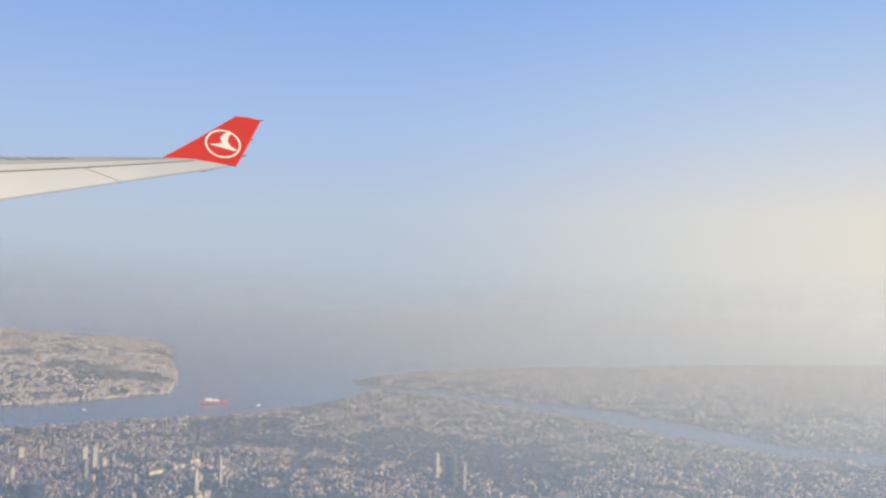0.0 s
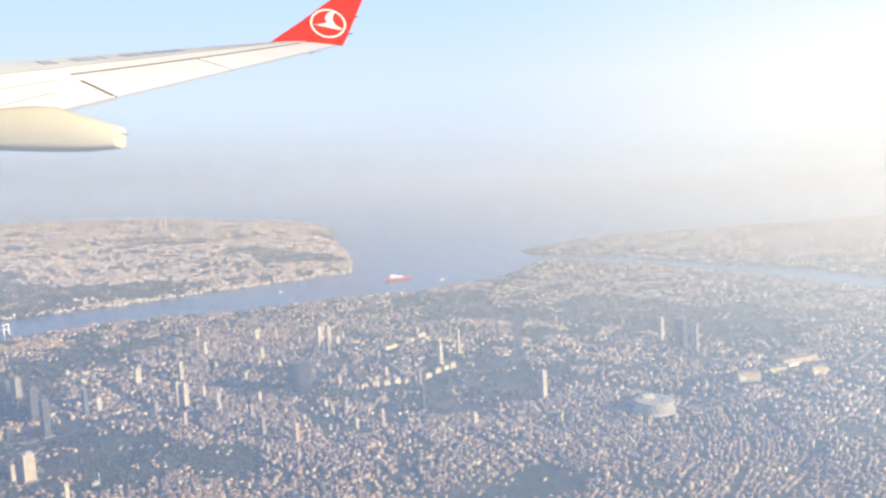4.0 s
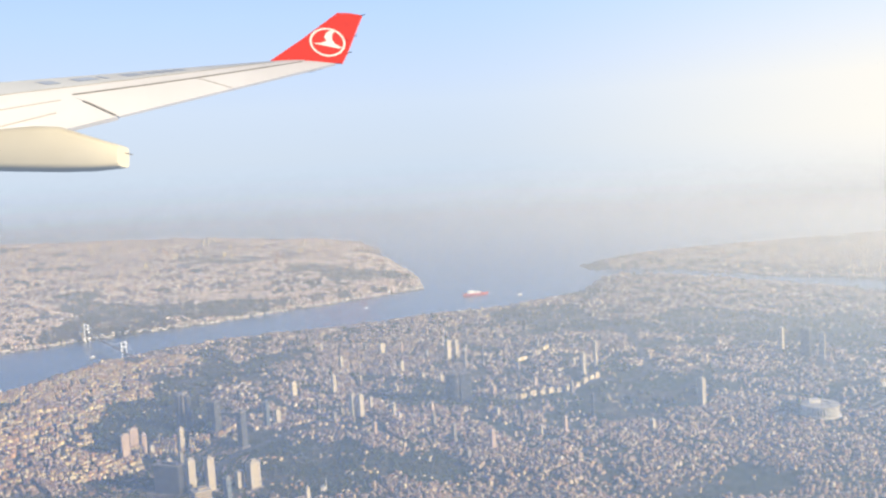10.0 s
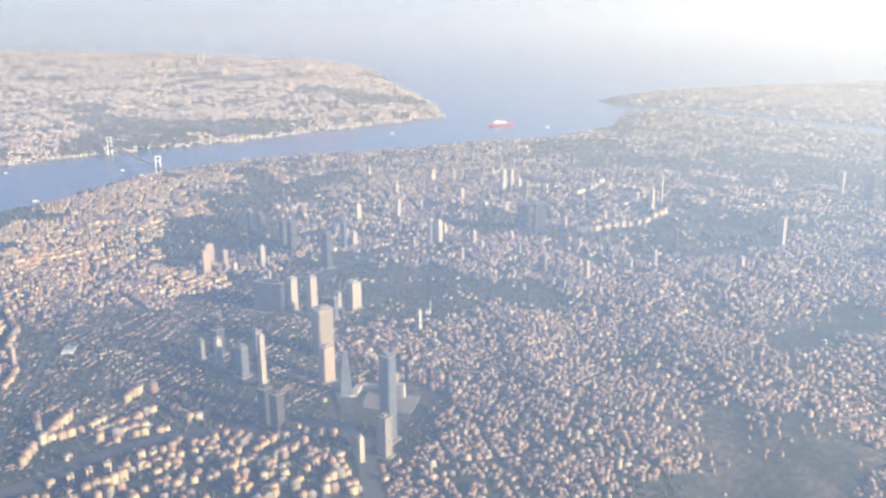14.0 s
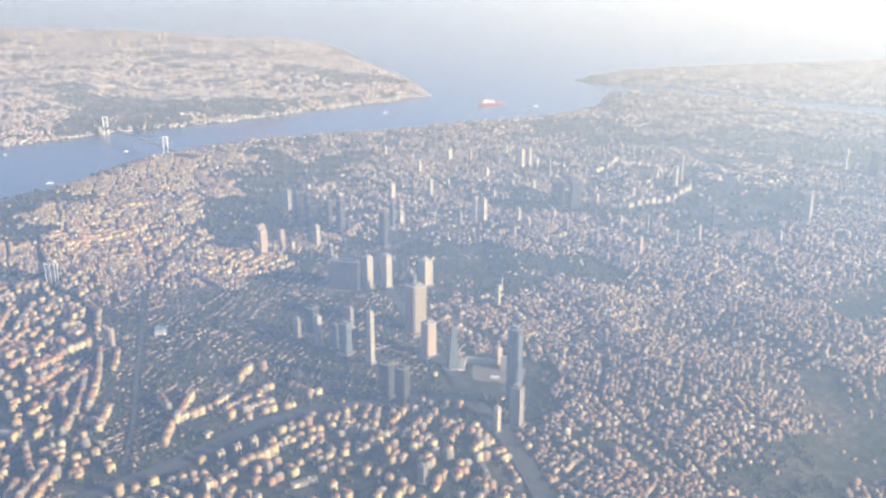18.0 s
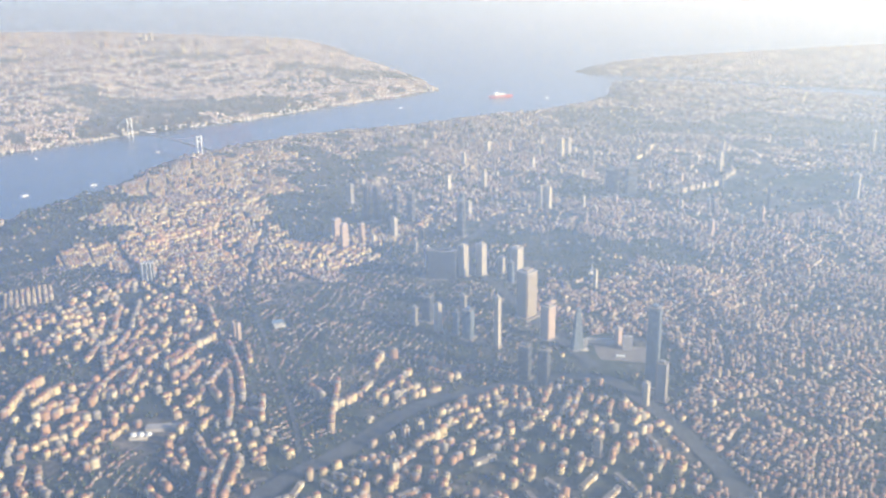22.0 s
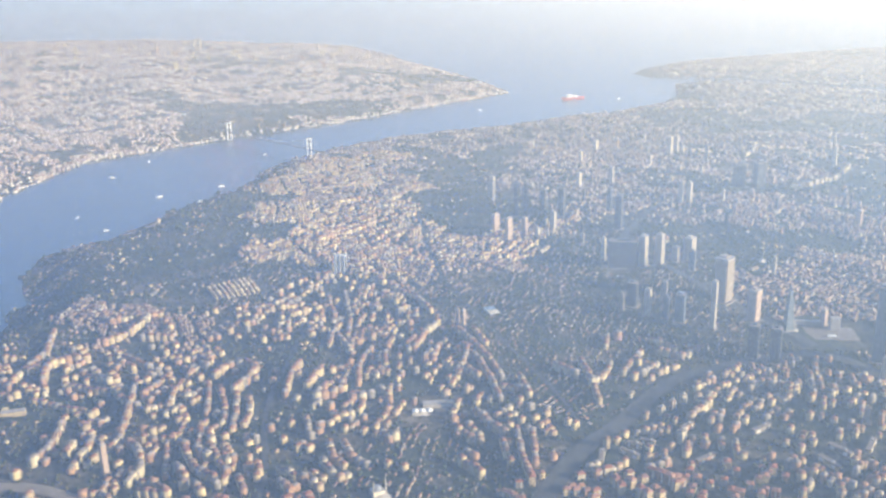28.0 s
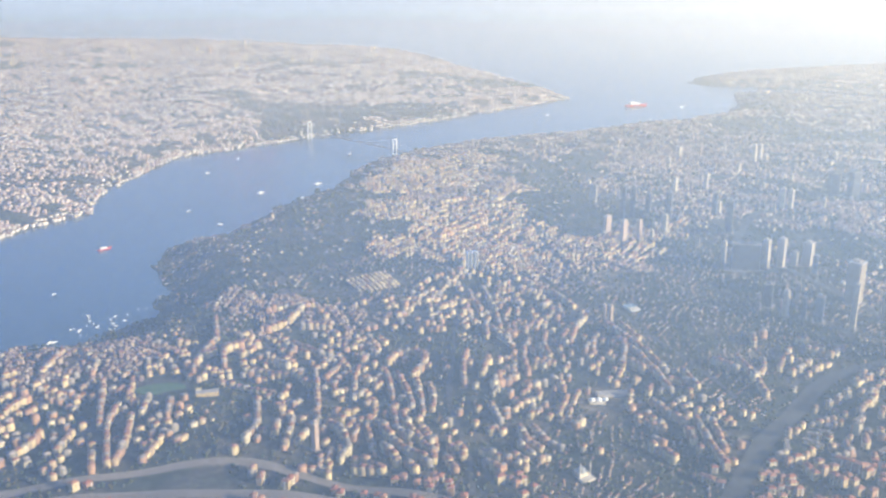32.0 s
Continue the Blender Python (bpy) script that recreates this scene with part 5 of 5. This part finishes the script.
BOATS = [(-583, 274, 2.2), (-576, 286, 1.8), (-565, 293, 1.0), (-557, 292, 0.9), (-561, 296, 0.8), (-566, 301, 0.9), (-570, 290, 1.0), (-587, 270, 0.8), (-593, 265, 0.9),
         (-513, 462, 3.2), (-531, 512, 2.8), (-504, 496, 2.6), (-497, 534, 2.6), (-479, 631, 3.2), (-574, 572, 2.0), (-518, 466, 3.0), (-496, 513, 2.4), (-534, 411, 1.6),
         (-568, 470, 1.4), (-213, 764, 2.6), (-161, 838, 3.0), (-224, 705, 2.4), (-300, 800, 2.2), (-560, 620, 2.0), (-545, 440, 1.8), (-600, 330, 1.2)]
rb = random.Random(8)
for x, y, ln in BOATS:
    boat("ferry" if ln > 2.3 else "small_boat", x, y, rb.uniform(20, 80), ln, M_WHITE, "white ferry under way on the strait" if ln > 2.3 else "small white boat on the water")
for k in range(34):
    x, y = -566 + rb.gauss(0, 9), 288 + rb.gauss(0, 9)
    if float(lands(np.array([x]), np.array([y]))[0][0]) < -2:
        boat("small_boat", x, y, rb.uniform(0, 180), rb.uniform(0.5, 0.9), M_WHITE, "small white boat moored in the bay")
boat("cargo_ship", -203, 850, 20, 14, M_RED_HULL, "long red-hulled cargo ship at anchor")
boat("cargo_ship", -596, 397, 50, 4.5, M_RED_HULL, "red-hulled cargo ship under way")

# ---- single buildings ----
z = ground_at(-404, 152) - 0.2
t = thing("mosque", -404, 152, z, 25, "pale stone mosque with lead dome and two minarets", "mosque")
part("prayer_hall", box_bm(0, 0, 0, 3.0, 3.0, 1.7), M_STONE, t)
part("dome", turned_bm([(1.3 * math.cos(a), 1.25 * math.sin(a)) for a in np.linspace(0, 1.5, 8)], 20, 0, 0, 1.7), M_LEAD, t)
part("courtyard", box_bm(0, -2.6, 0, 4.2, 2.2, 0.8), M_STONE, t)
for sx in (-1.7, 1.7):
    part("minaret", turned_bm([(0.2, 0), (0.17, 3.4), (0.28, 3.5), (0.28, 3.65), (0.15, 3.7), (0.14, 4.6), (0.02, 5.6)], 10, sx, -1.6, 0), M_STONE, t)
z = ground_at(-235, 317) - 0.2
t = thing("mosque", -235, 317, z, 10, "small pale mosque among dense houses", "mosque")
part("prayer_hall", box_bm(0, 0, 0, 2.0, 2.0, 1.6), M_STONE, t)
part("dome", turned_bm([(0.9 * math.cos(a), 0.9 * math.sin(a)) for a in np.linspace(0, 1.5, 7)], 16, 0, 0, 1.6), M_LEAD, t)
part("minaret", turned_bm([(0.2, 0), (0.16, 4.0), (0.26, 4.1), (0.14, 4.2), (0.02, 5.4)], 10, 1.2, 1.0, 0), M_STONE, t)

t = thing("exhibition_hall", -387, 195, ground_at(-387, 195) - 0.2, 0, "pale hall complex with three white domed roofs", "hall")
part("long_wing", box_bm(3.5, 3.0, 0, 12, 3.2, 1.3), M_CONCRETE, t)
part("main_hall", box_bm(-3.5, -1.5, 0, 5.0, 3.2, 1.1), M_STONE, t)
for k in range(3):
    part("dome", turned_bm([(1.0 * math.cos(a), 0.8 * math.sin(a)) for a in np.linspace(0, 1.5, 6)], 16, -5.0 + k * 2.1, -1.5, 1.1), M_WHITE, t, "white domed roof")

t = thing("market_hall", -359, 272, ground_at(-359, 272) - 0.2, 15, "low hall with pale blue and white sheet roof", "hall")
part("walls", box_bm(0, 0, 0, 4.0, 7.0, 0.9), M_WHITE, t)
part("roof_panel", box_bm(0, 1.8, 0.9, 4.2, 3.2, 0.18), M_BLUE, t, "pale blue sheet roof")
part("roof_panel", box_bm(0, -1.8, 0.9, 4.2, 3.2, 0.2), M_STONE, t)

t = thing("building_site", -244, 240, ground_at(-244, 240) - 0.1, -12, "bare pale building site with raw concrete frames", "building site")
part("slab", box_bm(0, 0, 0, 22, 12, 0.5), M_PALE_ROAD, t)
part("ring_wall", box_bm(-4, 7.5, 0, 11, 2.0, 2.2), M_CONCRETE, t)
part("ring_wall", box_bm(-10, 4.5, 0, 2.0, 5, 2.2), M_CONCRETE, t)
part("concrete_frame", box_bm(4.5, 4.0, 0.5, 3.2, 2.4, 4.5), M_CONCRETE, t)
part("site_shed", box_bm(2, -3, 0.5, 3.0, 1.2, 0.5), M_WHITE, t)

t = thing("round_courthouse", -22, 392, ground_at(-22, 392) - 0.2, 0, "round cream courthouse drum ringed by tall pillars", "courthouse")
part("drum", turned_bm([(7.6, 0), (7.6, 4.6), (5.0, 4.6), (5.0, 3.2), (0.2, 3.2)], 48), TOWER_WALLS["dark"], t, "recessed dark glazed drum")
part("roof_ring", turned_bm([(8.3, 4.6), (8.3, 5.1), (4.4, 5.15), (4.4, 4.75), (0.2, 4.75)], 48), M_CONCRETE, t)
part("plinth", turned_bm([(9.2, 0), (9.0, 0.8), (7.4, 0.8)], 48), M_CONCRETE, t)
for k in range(40):
    an_ = k * 2 * math.pi / 40
    bm = box_bm(0, 0, 0.8, 0.5, 0.55, 3.9)
    bmesh.ops.transform(bm, matrix=pose(7.95 * math.cos(an_), 7.95 * math.sin(an_), 0, 0, 0, math.degrees(an_)), verts=bm.verts)
    part("pillar", bm, M_STONE, t)
part("roof_hall", box_bm(-2.0, 2.5, 4.9, 5.0, 3.0, 1.6), M_STONE, t)

# large cream blocks of a shopping quarter
for x, y, turn, w, d, h in MALLS:
    t = thing("shopping_block", x, y, ground_at(x, y) - 0.3, turn, "large cream block with a flat pale roof", "shopping centre", "shopping blocks")
    part("walls", box_bm(0, 0, 0, w, d, h), M_WALL_ONE, t)
    part("roof_slab", box_bm(0, 0, h, w * 1.02, d * 1.02, 0.3), M_GRAVEL, t)
    part("plant_room", box_bm(w * 0.15, 0, h + 0.3, w * 0.3, d * 0.4, 0.7), M_GRAVEL, t)
    part("entrance_wing", box_bm(-w * 0.3, -d * 0.6, 0, w * 0.3, d * 0.3, h * 0.6), M_STONE, t)

t = thing("sports_field", -528, 212, ground_at(-528, 212) + 0.1, 5, "green turf sports field with running track", "sports field")
part("turf", turned_bm([(1, 0), (1, 0.25)], 36), M_GRASS, t).scale = (8.0, 4.2, 1)
t = thing("school", -512, 205, ground_at(-512, 205) - 0.2, 12, "pale flat school building with courtyard", "school")
part("main_wing", box_bm(0, 0, 0, 7.0, 2.0, 1.5), M_WALL_ONE, t)
part("side_wing", box_bm(-2.6, 2.4, 0, 1.8, 3.0, 1.3), M_WALL_ONE, t)
part("roof_slab", box_bm(0, 0, 1.5, 7.2, 2.2, 0.15), M_CONCRETE, t)

# rows of tall slab blocks beside the motorway
for x, y, turn, w, d, h in SLABS:
    t = thing("slab_block", x, y, ground_at(x, y) - 0.3, turn, "tall cream slab block of flats", "apartment house", "slab blocks")
    part("walls", box_bm(0, 0, 0, w, d, h), M_WALL_ONE, t)
    part("parapet", box_bm(0, 0, h, w * 1.02, d * 1.02, 0.15), M_GRAVEL, t)
    part("lift_house", box_bm(w * 0.2, 0, h + 0.15, 0.6, 0.6, 0.45), M_CONCRETE, t)
    for sx in (-0.3, 0.3):
        part("balcony_stack", box_bm(sx * w, -d / 2 - 0.08, 0.4, w * 0.18, 0.16, h - 0.6), M_STONE, t)

# a pair of far towers on the eastern hills
for k, (x, y, h) in enumerate(((-655, 1387, 11), (-647, 1389, 13))):
    tower(x, y, 5.0, 5.0, h, "white", 10)
rt = random.Random(12)
for k in range(70):
    x, y = rt.uniform(-1050, -420), rt.uniform(1050, 1500)
    d3 = lands(np.array([x]), np.array([y]))[2][0]
    if d3 < 40:
        continue
    zz = ground_at(x, y) - 0.3
    t = thing("far_tower", x, y, zz, rt.uniform(0, 45), "pale far-off tower block standing in haze", "tower", "far tower blocks")
    hh = rt.uniform(4, 9)
    part("shaft", box_bm(0, 0, 0, rt.uniform(2.5, 5), rt.uniform(2.5, 4), hh), M_WALL_ONE, t)
    part("roof_box", box_bm(0, 0, hh, 1.4, 1.4, 0.5), M_CONCRETE, t)

# ---- the wing in view ----
M_FAIRING = plain("cream_fairing_paint", (0.44, 0.42, 0.37), 0.45, 0.0, False, 0.08, 0.5)
M_WINGTOP = plain("pale_grey_wing_paint", (0.49, 0.50, 0.56), 0.4, 0.0, False, 0.08, 0.5)
M_WINGGREY = plain("blue_grey_wing_skin", (0.42, 0.45, 0.52), 0.4, 0.1, False, 0.1, 0.5)
M_WINGRED = plain("red_winglet_paint", (0.62, 0.055, 0.045), 0.5, 0.0, False, 0.08, 0.7)
M_WINGWHITE = plain("white_mark_paint", (0.80, 0.78, 0.72), 0.4, 0.0, False, 0.05, 0.7)
M_GAP = plain("dark_gap_seal", (0.16, 0.16, 0.17), 0.7, 0.0, False, 0.2, 1.0)
M_SEAM = plain("grey_panel_seam", (0.34, 0.33, 0.33), 0.7, 0.0, False, 0.2, 1.0)
M_LETTER = plain("dark_blue_letter_paint", (0.26, 0.31, 0.44), 0.5, 0.0, False, 0.1, 1.0)
ride = [r for r in ROWS if r[0] == 9.0][0]
mid = [r for r in ROWS if r[0] == 8.0][0]
turned = Matrix.Rotation(WING_TURN.length, 4, WING_TURN) @ eye_pose(*ride[1:]).to_3x3().to_4x4() @ pose(0, 0, 0, -90)
WING = 122.0
wing = new("aircraft_wing")
wing.matrix_world = Matrix.Translation(eye_pose(*mid[1:]).translation + WING_SHIFT) @ turned @ Matrix.Scale(WING, 4)
tagged(wing, "white airliner wing with red upturned winglet", "aircraft wing")


def ray(px, py, d):
    """Wing places by sight lines: across, up and depth."""
    return Vector(((px - 784) / 1677.0 * d, d, (441 - py) / 1677.0 * d))


def skin(s, v, lift=0.0):
    """The wing's upper skin: s from the inner end 0 to the tip 1, v from the leading edge 0 to the trailing edge 1."""
    d = 34.0 + 6.0 * s
    le = ray(-270 + 735 * s, 172 - 60 * s, d)
    te = ray(-60 + 650 * s, 274 - 160 * s, d - 0.5)
    p = le.lerp(te, v)
    p.z += (0.16 - 0.08 * s) * math.sin(math.pi * min(v, 1.0)) + lift * 0.5
    p.y -= lift
    return p


def skin_patch(s0, s1, v00, v01, v10, v11, lift=0.03, n=24, m=6, thick=0.05):
    bm = bmesh.new()
    grid = [[[bm.verts.new(skin(s0 + (s1 - s0) * i / n, (v00 + (v10 - v00) * i / n) * (1 - j / m) + (v01 + (v11 - v01) * i / n) * j / m, l)) for j in range(m + 1)] for i in range(n + 1)] for l in (lift, lift - thick)]
    for g, flip in ((grid[0], False), (grid[1], True)):
        for i in range(n):
            for j in range(m):
                q = (g[i][j], g[i + 1][j], g[i + 1][j + 1], g[i][j + 1])
                bm.faces.new(q[::-1] if flip else q)
    a, b = grid
    for i in range(n):
        bm.faces.new((a[i][0], b[i][0], b[i + 1][0], a[i + 1][0]))
        bm.faces.new((a[i][m], a[i + 1][m], b[i + 1][m], b[i][m]))
    for j in range(m):
        bm.faces.new((a[0][j], a[0][j + 1], b[0][j + 1], b[0][j]))
        bm.faces.new((a[n][j], b[n][j], b[n][j + 1], a[n][j + 1]))
    bmesh.ops.recalc_face_normals(bm, faces=bm.faces)
    return bm


part("wing_box", skin_patch(0, 1, 0, 0.55, 0, 0.5, 0.0, 30, 8, 0.25), M_WINGGREY, wing)
part("spoiler_panel", skin_patch(0, 0.985, 0.31, 0.62, 0.34, 0.70, 0.02, 30, 4, 0.04), M_WINGTOP, wing)
part("aileron", skin_patch(0.712, 0.985, 0.55, 1.0, 0.60, 1.0, 0.03, 26, 6, 0.12), M_WINGTOP, wing)
part("aileron", skin_patch(0.402, 0.709, 0.52, 1.0, 0.57, 1.0, 0.03, 26, 6, 0.12), M_WINGTOP, wing)
part("flap", skin_patch(0, 0.398, 0.55, 1.0, 0.55, 1.0, 0.03, 26, 6, 0.2), M_WINGTOP, wing)
part("hinge_gap", skin_patch(0.41, 0.97, 0.50, 0.525, 0.60, 0.63, 0.05, 20, 1, 0.03), M_GAP, wing)
part("flap_gap", skin_patch(0.396, 0.402, 0.66, 0.98, 0.66, 0.98, 0.06, 2, 4, 0.03), M_GAP, wing)
part("panel_gap", skin_patch(0.709, 0.711, 0.58, 0.98, 0.58, 0.98, 0.05, 2, 4, 0.03), M_SEAM, wing)
part("panel_gap", skin_patch(0, 0.36, 0.575, 0.585, 0.575, 0.585, 0.05, 12, 1, 0.03), M_SEAM, wing)
part("panel_gap", skin_patch(0.12, 0.30, 0.80, 0.812, 0.76, 0.772, 0.05, 12, 1, 0.03), M_SEAM, wing)
part("panel_gap", skin_patch(0.02, 0.95, 0.31, 0.32, 0.34, 0.35, 0.04, 24, 1, 0.03), M_SEAM, wing)
for s0, s1 in ((0.42, 0.455), (0.50, 0.55), (0.565, 0.575), (0.62, 0.66), (0.675, 0.69), (0.70, 0.715), (0.725, 0.74), (0.75, 0.765)):
    part("letter_bar", skin_patch(s0, s1, 0.09, 0.2, 0.09, 0.2, 0.03, 4, 2, 0.02), M_LETTER, wing, "dark blue painted bar")


def plate(name, corners, thick, mat, parent, label=""):
    bm = bmesh.new()
    f = [bm.verts.new(p) for p in corners]
    b = [bm.verts.new(Vector(p) + Vector((0, thick, 0))) for p in corners]
    bm.faces.new(f)
    bm.faces.new(b[::-1])
    n = len(f)
    for i in range(n):
        bm.faces.new((f[i], b[i], b[(i + 1) % n], f[(i + 1) % n]))
    bmesh.ops.recalc_face_normals(bm, faces=bm.faces)
    return part(name, bm, mat, parent, label)


def on_winglet(px, py, proud=0.0):
    d = 40.0 - 0.0039 * (px - 465) - 0.0078 * (py - 112) - proud
    return ray(px, py, d)


winglet = plate("winglet", [on_winglet(*q) for q in ((465, 112), (530, 113), (592, 115), (600, 98), (626, 31), (604, 27.5), (583, 27), (520, 74))], 0.2, M_WINGRED, wing, "red winglet")
bm = bmesh.new()
loops_ = [[bm.verts.new(on_winglet(566 + 31.5 * k * math.cos(a) + 2.5 * math.sin(a), 78.5 - 24.5 * k * math.sin(a) + 5 * k * math.cos(a), 0.012)) for a in np.linspace(0, 2 * math.pi, 48, endpoint=False)] for k in (1.0, 0.88)]
for i in range(48):
    bm.faces.new((loops_[0][i], loops_[0][(i + 1) % 48], loops_[1][(i + 1) % 48], loops_[1][i]))
part("ring_mark", bm, M_WINGWHITE, winglet, "thin white painted ring")
swoosh = [(-25, 2), (-12, 1), (-2, -2), (-6, -10), (-2, -17), (8, -22), (13, -21), (8, -13), (8, -5), (14, 3), (26, 9), (20, 11), (6, 8), (-10, 5)]
plate("white_mark", [on_winglet(566 + x, 78.5 + y, 0.012) for x, y in swoosh], 0.008, M_WINGWHITE, winglet, "white curved painted shape")
for px, py, ex, ey in ((600, 98, 609, 95), (612, 68, 618, 66), (624, 32, 632, 30), (545, 128, 534, 131), (560, 123, 549, 127), (575, 119, 566, 122)):
    part("static_wick", tube_bm([ray(px, py, 39.6), ray(ex, ey, 39.5)], 0.02, 5), M_GAP, wing)

# flap track fairing below the trailing edge
bm = bmesh.new()
rings = []
for px, top, bot, wd in ((-260, 246, 290, 0.5), (-120, 240, 302, 0.75), (-20, 238, 306, 0.8), (66, 229, 307, 0.8), (108, 230, 307, 0.75), (160, 246, 305, 0.68), (212, 261, 299, 0.6), (214, 262, 298, 0.58)):
    zt, zb = (441 - top) / 1677 * 33.5, (441 - bot) / 1677 * 33.5
    x = (px - 784) / 1677 * 33.5
    ring = []
    for k in range(16):
        a = k * 2 * math.pi / 16
        ca, sa = math.cos(a), math.sin(a)
        ring.append(bm.verts.new((x, 33.3 - wd * math.copysign(abs(ca) ** 0.5, ca), (zt + zb) / 2 + (zt - zb) / 2 * math.copysign(abs(sa) ** 0.4, sa))))
    rings.append(ring)
for r0, r1 in zip(rings, rings[1:]):
    for k in range(16):
        bm.faces.new((r0[k], r0[(k + 1) % 16], r1[(k + 1) % 16], r1[k]))
bm.faces.new(rings[0][::-1])
bm.faces.new(rings[-1])
bmesh.ops.recalc_face_normals(bm, faces=bm.faces)
for f in bm.faces:
    f.smooth = f.calc_center_median().x < (205 - 784) / 1677 * 33.5
fairing = part("flap_track_fairing", bm, M_FAIRING, wing, "cream-white canoe-shaped fairing")
part("static_wick", tube_bm([ray(213, 272, 33.2), ray(226, 275, 33.2)], 0.02, 5), M_GAP, fairing)
